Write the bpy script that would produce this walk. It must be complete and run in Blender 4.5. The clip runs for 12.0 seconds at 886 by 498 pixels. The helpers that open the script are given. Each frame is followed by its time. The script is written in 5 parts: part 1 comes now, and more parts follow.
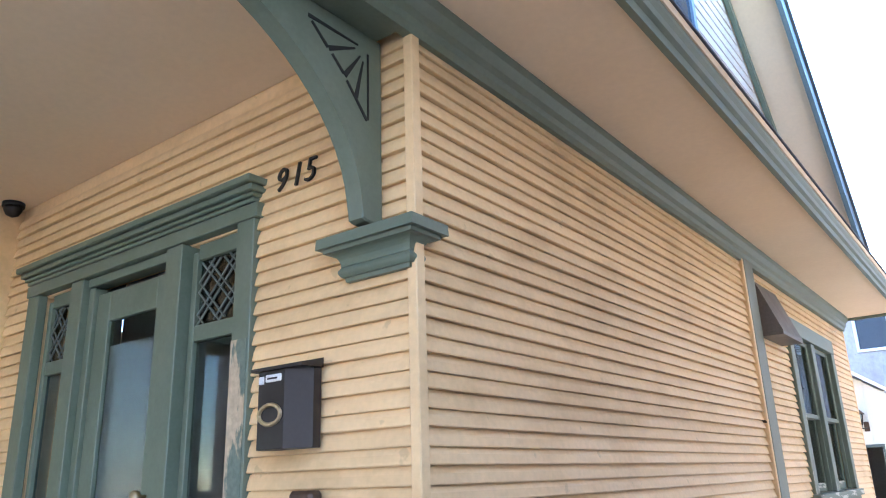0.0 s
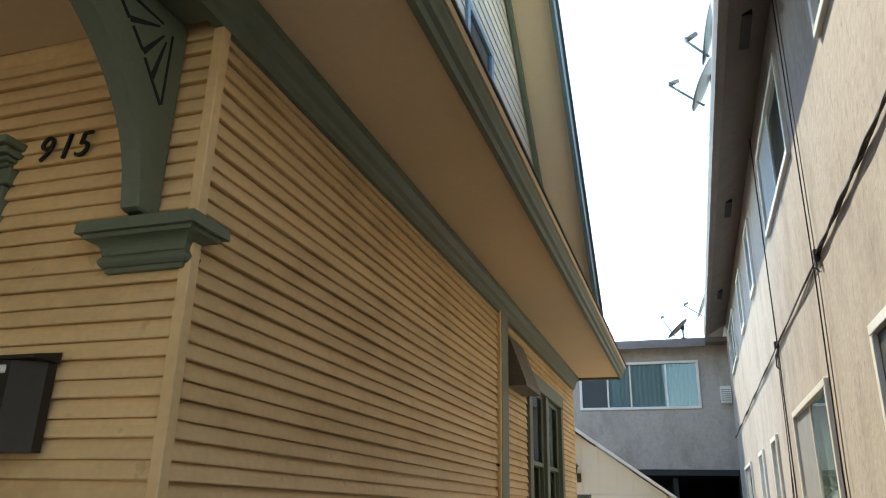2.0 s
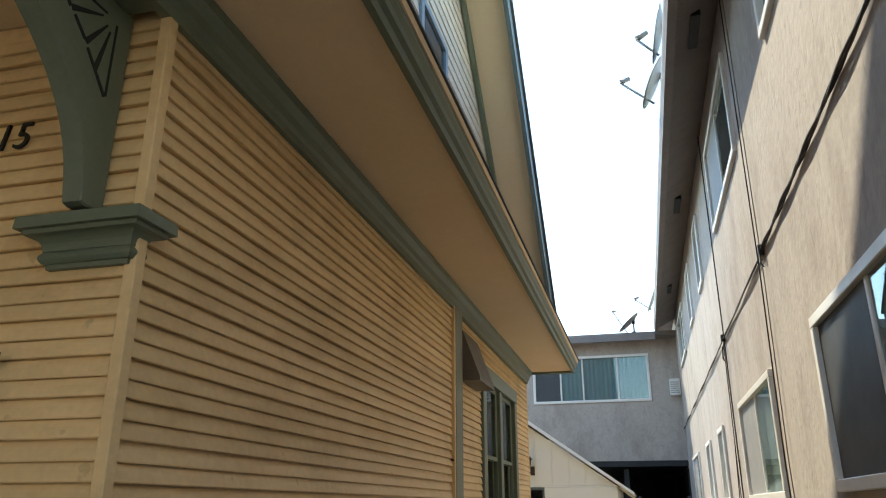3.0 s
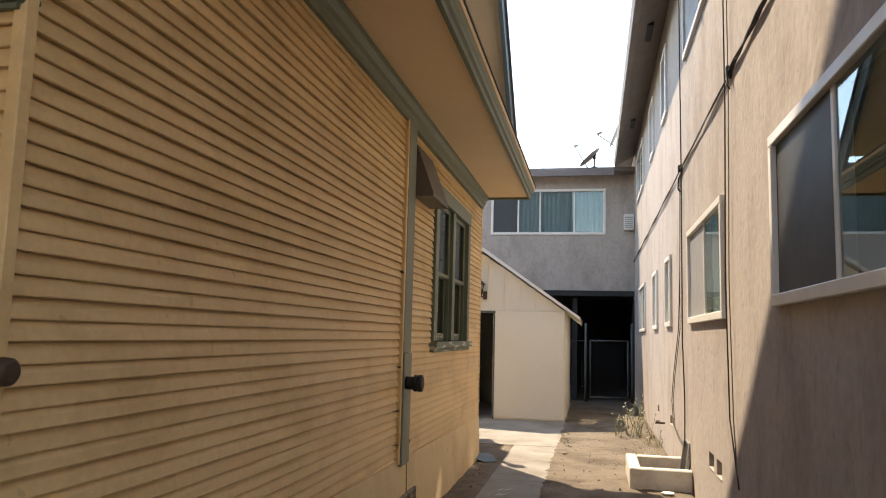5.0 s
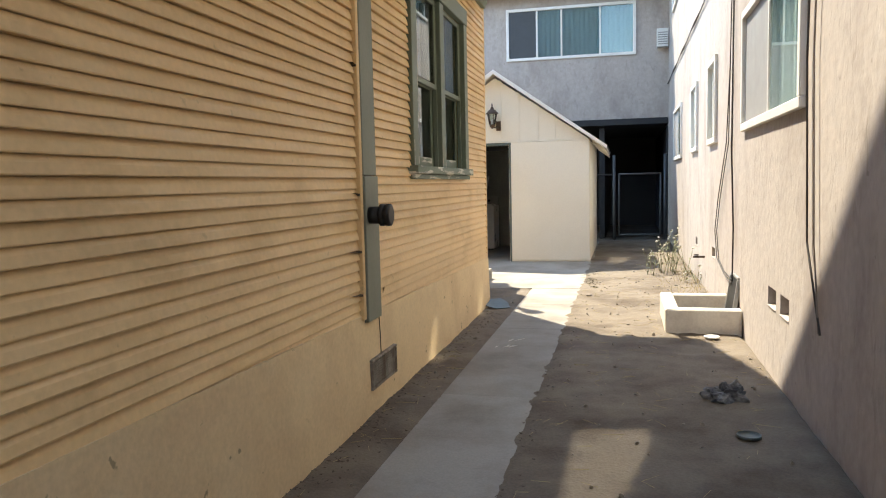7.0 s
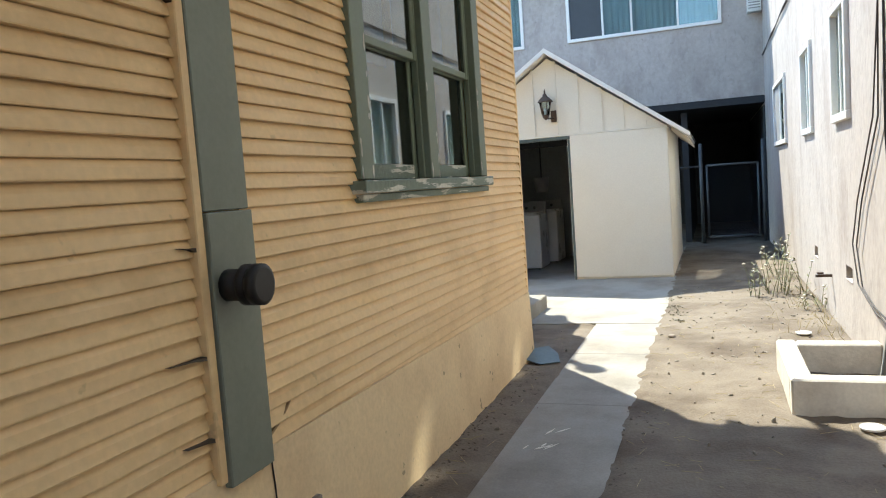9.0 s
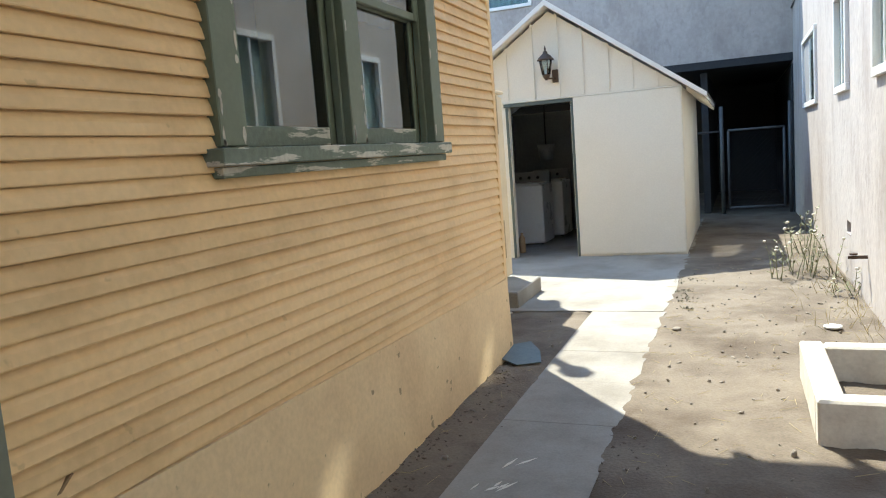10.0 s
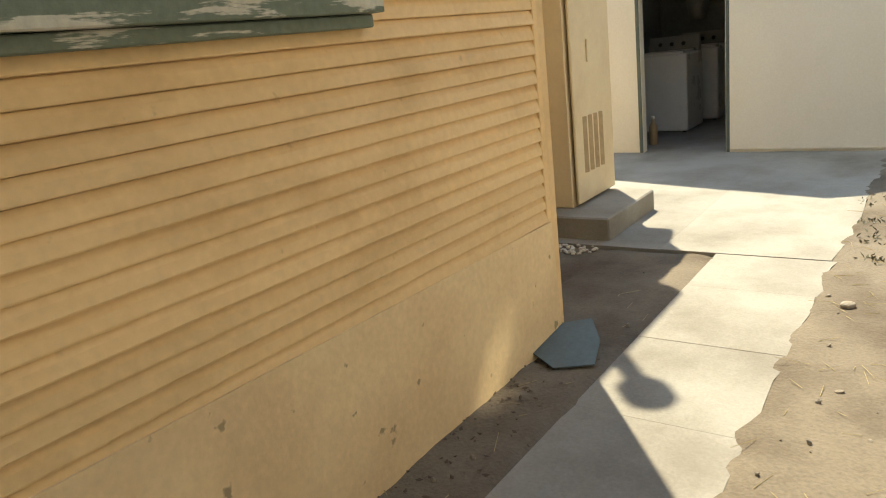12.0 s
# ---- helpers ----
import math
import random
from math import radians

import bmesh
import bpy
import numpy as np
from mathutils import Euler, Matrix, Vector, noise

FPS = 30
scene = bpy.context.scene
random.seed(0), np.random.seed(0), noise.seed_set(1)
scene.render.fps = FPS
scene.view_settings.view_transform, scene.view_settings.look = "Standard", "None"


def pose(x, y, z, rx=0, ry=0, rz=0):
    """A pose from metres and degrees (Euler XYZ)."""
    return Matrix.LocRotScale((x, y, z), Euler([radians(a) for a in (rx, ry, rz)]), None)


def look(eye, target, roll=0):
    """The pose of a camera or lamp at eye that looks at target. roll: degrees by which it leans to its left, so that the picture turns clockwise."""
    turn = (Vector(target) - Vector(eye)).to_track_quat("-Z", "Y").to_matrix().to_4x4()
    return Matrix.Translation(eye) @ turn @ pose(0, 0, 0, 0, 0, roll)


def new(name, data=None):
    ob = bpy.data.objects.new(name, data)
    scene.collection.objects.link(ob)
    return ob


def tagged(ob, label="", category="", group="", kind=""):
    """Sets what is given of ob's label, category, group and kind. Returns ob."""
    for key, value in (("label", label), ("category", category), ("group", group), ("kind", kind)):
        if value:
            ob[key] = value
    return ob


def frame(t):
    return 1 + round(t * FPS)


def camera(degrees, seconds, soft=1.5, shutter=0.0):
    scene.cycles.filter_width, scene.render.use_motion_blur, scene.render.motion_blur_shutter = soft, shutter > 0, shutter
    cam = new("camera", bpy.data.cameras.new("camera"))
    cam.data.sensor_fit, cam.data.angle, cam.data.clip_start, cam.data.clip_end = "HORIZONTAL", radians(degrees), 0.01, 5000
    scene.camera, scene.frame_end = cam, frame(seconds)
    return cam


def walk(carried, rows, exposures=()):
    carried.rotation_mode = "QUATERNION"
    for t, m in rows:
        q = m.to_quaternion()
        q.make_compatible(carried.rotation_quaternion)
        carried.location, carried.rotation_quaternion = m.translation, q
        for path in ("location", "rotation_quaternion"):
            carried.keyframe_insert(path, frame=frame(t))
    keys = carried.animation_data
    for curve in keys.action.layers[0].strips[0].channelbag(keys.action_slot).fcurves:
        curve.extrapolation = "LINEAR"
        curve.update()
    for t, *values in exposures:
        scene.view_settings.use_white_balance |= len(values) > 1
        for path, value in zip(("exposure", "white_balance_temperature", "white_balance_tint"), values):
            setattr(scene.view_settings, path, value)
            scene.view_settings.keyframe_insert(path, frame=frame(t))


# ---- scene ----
cam = camera(62.0, 12.0, soft=1.1)
PATH = [
    (0, (-0.23, 0.413, 1.705), (-1.377, 1.937, 2.305), -2.0),
    (0.5, (-0.21, 0.376, 1.692), (-1.131, 1.999, 2.412), 1.5),
    (1, (-0.222, 0.406, 1.684), (-0.916, 2.142, 2.396), 2.4),
    (1.5, (-0.273, 0.422, 1.699), (-0.87, 2.2, 2.393), 2.9),
    (2, (-0.276, 0.413, 1.688), (-0.872, 2.2, 2.36), 1.3),
    (2.5, (-0.271, 0.416, 1.692), (-0.817, 2.212, 2.382), 0.6),
    (4.5, (-0.273, 0.484, 1.63), (-0.6, 2.42, 2.01), -0.5),
    (5, (-0.244, 0.629, 1.567), (-0.645, 2.574, 1.797), 1.5),
    (5.5, (-0.219, 0.839, 1.459), (-0.759, 2.764, 1.418), 2.2),
    (6, (-0.283, 1.249, 1.394), (-0.628, 3.217, 1.302), 4.9),
    (6.5, (-0.244, 1.673, 1.355), (-0.635, 3.629, 1.213), 0.9),
    (8.5, (-0.211, 3.794, 1.406), (-0.803, 5.694, 1.209), -2.3),
    (9, (-0.246, 4.321, 1.44), (-0.937, 6.191, 1.276), -4.1),
    (9.5, (-0.174, 4.816, 1.463), (-1.02, 6.614, 1.242), -4.9),
    (10, (-0.167, 5.303, 1.415), (-0.916, 7.142, 1.17), -4.4),
    (10.5, (-0.167, 5.831, 1.397), (-1.101, 7.588, 1.197), -5.9),
    (11, (-0.167, 6.317, 1.392), (-1.234, 7.968, 1.023), -6.4),
    (11.5, (-0.27, 6.835, 1.318), (-1.286, 8.486, 0.828), -7.6),
    (12, (-0.254, 7.4, 1.344), (-1.39, 8.954, 0.803), -6.5),
]
walk(cam, [(t, look(eye, target, roll)) for t, eye, target, roll in PATH],
     exposures=[(0.0, 3.8, 5500, 11), (0.5, 3.12, 5800, 11), (1.0, 2.2, 6700, 3), (1.5, 2.08, 7550, 1), (2.5, 2.1, 7700, 1), (4.5, 1.98, 8000, 10), (5.0, 2.12, 8900, 13), (5.5, 2.36, 8900, 13), (6.0, 2.62, 7800, 8),
                (6.5, 2.72, 7700, 7), (8.5, 2.64, 6750, 2), (9.5, 2.64, 6550, 1), (10.5, 2.52, 6500, 2), (11.0, 2.52, 6900, 1), (12.0, 2.33, 8200, 0)])

# ---- light: high sun from behind the far wing, over the yellow house ----
SUN = Vector((0.42, -0.52, -1.0)).normalized()
world = bpy.data.worlds.new("sky")
scene.world = world
world.use_nodes = True
wn = world.node_tree.nodes
sky = wn.new("ShaderNodeTexSky")
sky.sky_type = "NISHITA"
sky.sun_disc = False
sky.sun_elevation = math.asin(-SUN.z)
sky.sun_rotation = math.atan2(-SUN.x, -SUN.y)
sky.air_density, sky.dust_density, sky.ozone_density = 1.0, 0.05, 2.0
world.node_tree.links.new(sky.outputs[0], wn["Background"].inputs[0])
wn["Background"].inputs[1].default_value = 0.15
sun_data = bpy.data.lights.new("sun", "SUN")
sun_data.energy, sun_data.angle, sun_data.color = 2.05, radians(0.6), (1.0, 0.95, 0.87)
sun = new("sun", sun_data)
sun.matrix_world = look((0, 0, 30), Vector((0, 0, 30)) + SUN)

# area lamps added for sunlight thrown back by four panes of the apartment wall
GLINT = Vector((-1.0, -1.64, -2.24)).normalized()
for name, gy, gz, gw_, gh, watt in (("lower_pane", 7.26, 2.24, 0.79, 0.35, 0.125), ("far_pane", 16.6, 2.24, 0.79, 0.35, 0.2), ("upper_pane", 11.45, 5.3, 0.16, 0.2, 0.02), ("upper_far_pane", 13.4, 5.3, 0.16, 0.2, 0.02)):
    glint = bpy.data.lights.new("glint_lamp_" + name, "AREA")
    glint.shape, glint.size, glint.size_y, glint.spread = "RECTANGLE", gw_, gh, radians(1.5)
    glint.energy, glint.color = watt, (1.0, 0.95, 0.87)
    ob = new("glint_lamp_" + name, glint)
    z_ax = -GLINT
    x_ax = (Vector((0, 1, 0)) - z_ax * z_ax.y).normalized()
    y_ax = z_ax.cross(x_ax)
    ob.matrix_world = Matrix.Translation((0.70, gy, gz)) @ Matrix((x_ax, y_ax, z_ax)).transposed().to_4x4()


# ---- materials ----
def surface(name, col, rough=0.6, metal=0.0, stain=None, amount=0.3, scale=2.5, grain=60.0, bump=0.15, stretch=(1, 1, 1), rand=0.0, spec=0.4, vary=0.12, depth=0.004, specks=0.0, edge=(0.42, 0.72), streak=0.0, world=False):
    m = bpy.data.materials.new(name)
    m.use_nodes = True
    n, l = m.node_tree.nodes, m.node_tree.links
    bsdf = n["Principled BSDF"]
    bsdf.inputs["Metallic"].default_value = metal
    bsdf.inputs["Specular IOR Level"].default_value = spec
    tc = n.new("ShaderNodeTexCoord")
    place = n.new("ShaderNodeNewGeometry").outputs["Position"] if world else tc.outputs["Object"]
    mp = n.new("ShaderNodeMapping")
    mp.inputs["Scale"].default_value = stretch
    l.new(place, mp.inputs[0])
    big = n.new("ShaderNodeTexNoise")
    big.inputs["Scale"].default_value, big.inputs["Detail"].default_value = scale, 6
    big.inputs["Roughness"].default_value = 0.62
    fine = n.new("ShaderNodeTexNoise")
    fine.inputs["Scale"].default_value, fine.inputs["Detail"].default_value = grain, 4
    l.new(mp.outputs[0], big.inputs["Vector"])
    l.new(place, fine.inputs["Vector"])
    ramp = n.new("ShaderNodeMapRange")
    ramp.inputs[1].default_value, ramp.inputs[2].default_value = edge
    ramp.inputs[3].default_value, ramp.inputs[4].default_value = 0.0, amount
    l.new(big.outputs[0], ramp.inputs[0])
    mix = n.new("ShaderNodeMix")
    mix.data_type = "RGBA"
    mix.inputs[6].default_value = (*col, 1)
    mix.inputs[7].default_value = (*(stain or [c * 0.55 for c in col]), 1)
    l.new(ramp.outputs[0], mix.inputs[0])
    hsv = n.new("ShaderNodeHueSaturation")
    val = n.new("ShaderNodeMapRange")
    val.inputs[1].default_value, val.inputs[2].default_value = 0.25, 0.75
    val.inputs[3].default_value, val.inputs[4].default_value = 1 - vary, 1 + vary
    l.new(fine.outputs[0], val.inputs[0])
    out = val.outputs[0]
    if rand:
        info = n.new("ShaderNodeObjectInfo")
        rr = n.new("ShaderNodeMapRange")
        rr.inputs[3].default_value, rr.inputs[4].default_value = 1 - rand, 1 + rand
        l.new(info.outputs["Random"], rr.inputs[0])
        mul = n.new("ShaderNodeMath")
        mul.operation = "MULTIPLY"
        l.new(out, mul.inputs[0])
        l.new(rr.outputs[0], mul.inputs[1])
        out = mul.outputs[0]
    l.new(out, hsv.inputs["Value"])
    colour = mix.outputs[2]
    if specks:
        chip = n.new("ShaderNodeTexNoise")
        chip.inputs["Scale"].default_value, chip.inputs["Detail"].default_value = 13.0, 3
        l.new(place, chip.inputs["Vector"])
        cr = n.new("ShaderNodeMapRange")
        cr.inputs[1].default_value, cr.inputs[2].default_value = 0.69, 0.73
        cr.inputs[3].default_value, cr.inputs[4].default_value = 0.0, specks
        l.new(chip.outputs[0], cr.inputs[0])
        mx2 = n.new("ShaderNodeMix")
        mx2.data_type = "RGBA"
        mx2.inputs[7].default_value = (*[c * 0.3 for c in col], 1)
        l.new(cr.outputs[0], mx2.inputs[0])
        l.new(colour, mx2.inputs[6])
        colour = mx2.outputs[2]
    crease = None
    if streak:
        mp2 = n.new("ShaderNodeMapping")
        mp2.inputs["Scale"].default_value = (1, 1, 0.45)
        l.new(place, mp2.inputs[0])
        st = n.new("ShaderNodeTexNoise")
        st.inputs["Scale"].default_value, st.inputs["Detail"].default_value, st.inputs["Distortion"].default_value = 11.0, 5, 0.6
        l.new(mp2.outputs[0], st.inputs["Vector"])
        crease = n.new("ShaderNodeMapRange")
        crease.inputs[1].default_value, crease.inputs[2].default_value = 0.57, 0.70
        crease.inputs[3].default_value, crease.inputs[4].default_value = 0.0, 1.0
        l.new(st.outputs[0], crease.inputs[0])
        weak = n.new("ShaderNodeMath")
        weak.operation = "MULTIPLY"
        weak.inputs[1].default_value = streak
        l.new(crease.outputs[0], weak.inputs[0])
        mx3 = n.new("ShaderNodeMix")
        mx3.data_type = "RGBA"
        mx3.inputs[7].default_value = (*[c * 0.5 for c in col], 1)
        l.new(weak.outputs[0], mx3.inputs[0])
        l.new(colour, mx3.inputs[6])
        colour = mx3.outputs[2]
    l.new(colour, hsv.inputs["Color"])
    l.new(hsv.outputs[0], bsdf.inputs["Base Color"])
    rg = n.new("ShaderNodeMapRange")
    rg.inputs[3].default_value, rg.inputs[4].default_value = max(0.02, rough - 0.12), min(1, rough + 0.12)
    l.new(big.outputs[0], rg.inputs[0])
    l.new(rg.outputs[0], bsdf.inputs["Roughness"])
    if bump:
        add = n.new("ShaderNodeMath")
        add.operation = "MULTIPLY_ADD"
        add.inputs[1].default_value = 1.5
        l.new(big.outputs[0], add.inputs[0])
        l.new(fine.outputs[0], add.inputs[2])
        bp = n.new("ShaderNodeBump")
        bp.inputs["Strength"].default_value, bp.inputs["Distance"].default_value = bump, depth
        height = add.outputs[0]
        if crease:
            sub = n.new("ShaderNodeMath")
            sub.operation = "MULTIPLY_ADD"
            sub.inputs[1].default_value = -0.35
            l.new(crease.outputs[0], sub.inputs[0])
            l.new(height, sub.inputs[2])
            height = sub.outputs[0]
        l.new(height, bp.inputs["Height"])
        l.new(bp.outputs[0], bsdf.inputs["Normal"])
    return m


def glass(name, tint=(0.75, 0.8, 0.8), ior=1.6):
    m = bpy.data.materials.new(name)
    m.use_nodes = True
    n, l = m.node_tree.nodes, m.node_tree.links
    n.remove(n["Principled BSDF"])
    gl = n.new("ShaderNodeBsdfGlass")
    gl.inputs["Color"].default_value = (*tint, 1)
    gl.inputs["Roughness"].default_value = 0.0
    gl.inputs["IOR"].default_value = ior
    l.new(gl.outputs[0], n["Material Output"].inputs[0])
    return m


SIDING = surface("cream_siding", (0.78, 0.55, 0.285), 0.5, stain=(0.48, 0.315, 0.15), amount=0.42, scale=2.6, edge=(0.47, 0.68), grain=35, bump=0.15, stretch=(1, 0.8, 1.3), rand=0.05, vary=0.06, specks=0.25, world=True)
PARGE = surface("yellow_parge", (0.78, 0.6, 0.36), 0.75, stain=(0.56, 0.38, 0.22), amount=0.5, scale=2.2, grain=45, bump=0.35, vary=0.07, specks=0.75)
GREEN = surface("green_trim_paint", (0.135, 0.165, 0.115), 0.45, stain=(0.23, 0.25, 0.2), amount=0.35, scale=4, grain=50, bump=0.12, vary=0.06)
PILASTER = surface("weathered_grey_green_paint", (0.2, 0.215, 0.172), 0.55, stain=(0.155, 0.17, 0.13), amount=0.5, scale=3, grain=45, bump=0.15, stretch=(1, 1, 0.4), vary=0.06)
WORN = surface("flaking_green_paint", (0.15, 0.185, 0.145), 0.6, stain=(0.58, 0.56, 0.48), amount=0.9, scale=11, grain=40, bump=0.7, stretch=(1, 0.24, 2.0), vary=0.15, edge=(0.535, 0.57))
PEEL = surface("peeling_paint_on_bare_wood", (0.15, 0.185, 0.145), 0.65, stain=(0.5, 0.4, 0.27), amount=1.0, scale=8, grain=40, bump=0.8, stretch=(1, 1, 0.35), vary=0.2, edge=(0.5, 0.54))
SOFFIT = surface("beige_soffit_paint", (0.8, 0.62, 0.41), 0.6, stain=(0.68, 0.5, 0.3), amount=0.3, scale=1.2, grain=30, bump=0.06, vary=0.03)
SHINGLE = surface("pale_gable_shingle", (0.66, 0.58, 0.48), 0.7, amount=0.25, scale=3, grain=50, bump=0.2, rand=0.06)
ROOFING = surface("dark_roofing", (0.1, 0.1, 0.1), 0.9, amount=0.4, scale=5, grain=120, bump=0.5)
STUCCO = surface("mauve_stucco", (0.425, 0.375, 0.34), 0.85, stain=(0.235, 0.19, 0.165), amount=0.45, scale=2.2, grain=16, bump=0.45, stretch=(1, 1, 0.42), vary=0.09, depth=0.008, specks=0.35, edge=(0.47, 0.68), streak=0.28)
EAVE = surface("brown_eave_paint", (0.2, 0.17, 0.16), 0.6, amount=0.3, scale=3, grain=40)
WHITE = surface("white_vinyl", (0.78, 0.76, 0.72), 0.4, stain=(0.55, 0.5, 0.45), amount=0.25, scale=5, grain=40, bump=0.05, vary=0.03)
CONCRETE = surface("concrete_slab", (0.29, 0.272, 0.24), 0.85, stain=(0.15, 0.128, 0.104), amount=0.8, scale=1.3, grain=90, bump=0.3, vary=0.1, rand=0.05)
DIRT = surface("dry_dirt", (0.165, 0.134, 0.1), 0.95, stain=(0.066, 0.046, 0.03), amount=1.0, scale=1.5, grain=70, bump=0.55, vary=0.16, depth=0.01)
PLASTER = surface("cream_shed_stucco", (0.74, 0.69, 0.58), 0.8, stain=(0.62, 0.55, 0.42), amount=0.25, scale=1.5, grain=60, bump=0.3, vary=0.04)
WELL = surface("whitewashed_concrete", (0.66, 0.62, 0.54), 0.85, stain=(0.38, 0.32, 0.26), amount=0.6, scale=4, grain=50, bump=0.5, vary=0.08)
BLACK = surface("black_plastic", (0.014, 0.013, 0.012), 0.55, amount=0.2, scale=6, grain=60, bump=0.05)
BRONZE = surface("dark_bronze", (0.085, 0.055, 0.038), 0.45, metal=0.3, amount=0.3, scale=8, grain=60, bump=0.1)
GALV = surface("dull_galvanised_metal", (0.33, 0.33, 0.32), 0.5, metal=0.7, amount=0.5, scale=6, grain=70, bump=0.1)
DISHGREY = surface("dish_grey_enamel", (0.3, 0.3, 0.29), 0.45, amount=0.3, scale=5, grain=50, bump=0.03)
ENAMEL = surface("white_enamel", (0.75, 0.75, 0.73), 0.3, amount=0.15, scale=3, grain=30, bump=0.02, vary=0.02)
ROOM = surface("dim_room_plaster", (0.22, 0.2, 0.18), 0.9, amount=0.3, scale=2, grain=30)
# the carport's gloom is put into this near-black wall colour
SHADEWALL = surface("shade_dark_carport_plaster", (0.035, 0.035, 0.037), 0.9, amount=0.3, scale=1, grain=30)
CURTAIN = surface("grey_curtain", (0.5, 0.54, 0.54), 0.9, amount=0.3, scale=3, grain=40, stretch=(6, 6, 0.3), bump=0.2)
# blue of the sky mirrored in the far panes, put into the curtain
SKYCLOTH = surface("sky_reflection_blue_curtain", (0.3, 0.42, 0.46), 0.9, amount=0.3, scale=3, grain=40, stretch=(6, 6, 0.3), bump=0.2)
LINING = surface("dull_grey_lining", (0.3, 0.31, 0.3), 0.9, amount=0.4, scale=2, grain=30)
TEAL = surface("dark_teal_curtain", (0.02, 0.055, 0.06), 0.8, amount=0.4, scale=3, grain=40, stretch=(6, 6, 0.3), bump=0.2)
SHEET = surface("grey_green_metal_sheet", (0.095, 0.118, 0.11), 0.5, metal=0.2, amount=0.3, scale=8, grain=60, bump=0.1)
CREAMMETAL = surface("cream_painted_metal", (0.76, 0.63, 0.42), 0.45, stain=(0.5, 0.36, 0.2), amount=0.3, scale=3, grain=40, bump=0.06, vary=0.03)
# slot shade put into the louvre colour, browner than the door metal
LOUVRE = surface("shade_brown_louvre_metal", (0.46, 0.35, 0.21), 0.6, stain=(0.3, 0.2, 0.11), amount=0.5, scale=8, grain=50, bump=0.1)
PAPER = surface("white_paper_label", (0.8, 0.8, 0.78), 0.6, amount=0.1, scale=8, grain=60, bump=0)
BRASS = surface("tarnished_brass", (0.5, 0.4, 0.24), 0.35, metal=0.7, amount=0.3, scale=8, grain=50, bump=0.05)
BARK = surface("weathered_bare_wood", (0.36, 0.24, 0.13), 0.8, amount=0.6, scale=10, grain=60, stretch=(1, 1, 0.2), bump=0.4)
LEAF = surface("dusty_leaf", (0.17, 0.17, 0.09), 0.7, amount=0.4, scale=20, grain=60, bump=0.1, rand=0.2)
PETAL = surface("dry_white_flower", (0.6, 0.55, 0.45), 0.8, amount=0.3, scale=20, grain=60, bump=0)
STONE = surface("grey_pebble", (0.3, 0.26, 0.21), 0.9, amount=0.5, scale=30, grain=90, bump=0.3, rand=0.2)
CLOTH = surface("dark_crumpled_cloth", (0.06, 0.06, 0.065), 0.9, stain=(0.3, 0.3, 0.29), amount=0.9, scale=14, grain=90, bump=0.5)
LEAD = surface("dull_lead_came", (0.11, 0.125, 0.105), 0.6, amount=0.3, scale=10, grain=60, bump=0.05)
SCREEN = surface("dark_insect_screen", (0.06, 0.065, 0.07), 0.55, amount=0.2, scale=5, grain=200, bump=0.1)
GREYSCREEN = surface("grey_insect_screen", (0.3, 0.3, 0.3), 0.6, amount=0.2, scale=5, grain=200, bump=0.1)
GLASS = glass("window_glass", (0.80, 0.86, 0.86), 1.65)
DOORGLASS = glass("door_glass", (0.8, 0.82, 0.8), 1.28)
OLDGLASS = glass("old_window_glass", (0.72, 0.73, 0.71), 2.0)


# ---- builders ----
def part(name, bm, material, parent=None, label=""):
    """One bmesh as one mesh object, under a thing or a part if given."""
    me = bpy.data.meshes.new(name)
    bmesh.ops.recalc_face_normals(bm, faces=bm.faces[:])
    bm.to_mesh(me)
    bm.free()
    me.materials.append(material)
    ob = new(name, me)
    if parent:
        ob.parent = parent
        if not parent.parent:
            ob.matrix_parent_inverse = Matrix.Translation(-parent.location)
    if label:
        ob["label"] = label
    return ob


def thing(name, x, y, z, label, category, group="", kind=""):
    e = new(name)
    e.location = (x, y, z)
    e.empty_display_size = 0.1
    return tagged(e, label, category, group, kind)


def add_box(bm, x0, x1, y0, y1, z0, z1, bevel=0.0):
    v = [bm.verts.new((x, y, z)) for x in (x0, x1) for y in (y0, y1) for z in (z0, z1)]
    faces = [bm.faces.new([v[i] for i in q]) for q in ((0, 1, 3, 2), (4, 6, 7, 5), (0, 4, 5, 1), (2, 3, 7, 6), (0, 2, 6, 4), (1, 5, 7, 3))]
    if bevel:
        edges = list({e for f in faces for e in f.edges})
        bmesh.ops.bevel(bm, geom=edges, offset=bevel, segments=1, affect="EDGES")


def box(name, x0, x1, y0, y1, z0, z1, material, parent=None, label="", bevel=0.004):
    bm = bmesh.new()
    if min(abs(x1 - x0), abs(y1 - y0), abs(z1 - z0)) < 3 * bevel:
        bevel = 0
    add_box(bm, min(x0, x1), max(x0, x1), min(y0, y1), max(y0, y1), min(z0, z1), max(z0, z1), bevel)
    return part(name, bm, material, parent, label)


def add_prism(bm, pts, axis, a, b):
    """A polygon drawn in the two other axes (in xyz order), carried along axis from a to b."""
    def at(p, s):
        q = list(p)
        q.insert("xyz".index(axis), s)
        return bm.verts.new(q)
    lo, hi = [at(p, a) for p in pts], [at(p, b) for p in pts]
    bm.faces.new(lo)
    bm.faces.new(hi[::-1])
    for i in range(len(pts)):
        j = (i + 1) % len(pts)
        bm.faces.new((lo[i], lo[j], hi[j], hi[i]))


def prism(name, pts, axis, a, b, material, parent=None, label=""):
    bm = bmesh.new()
    add_prism(bm, pts, axis, a, b)
    return part(name, bm, material, parent, label)


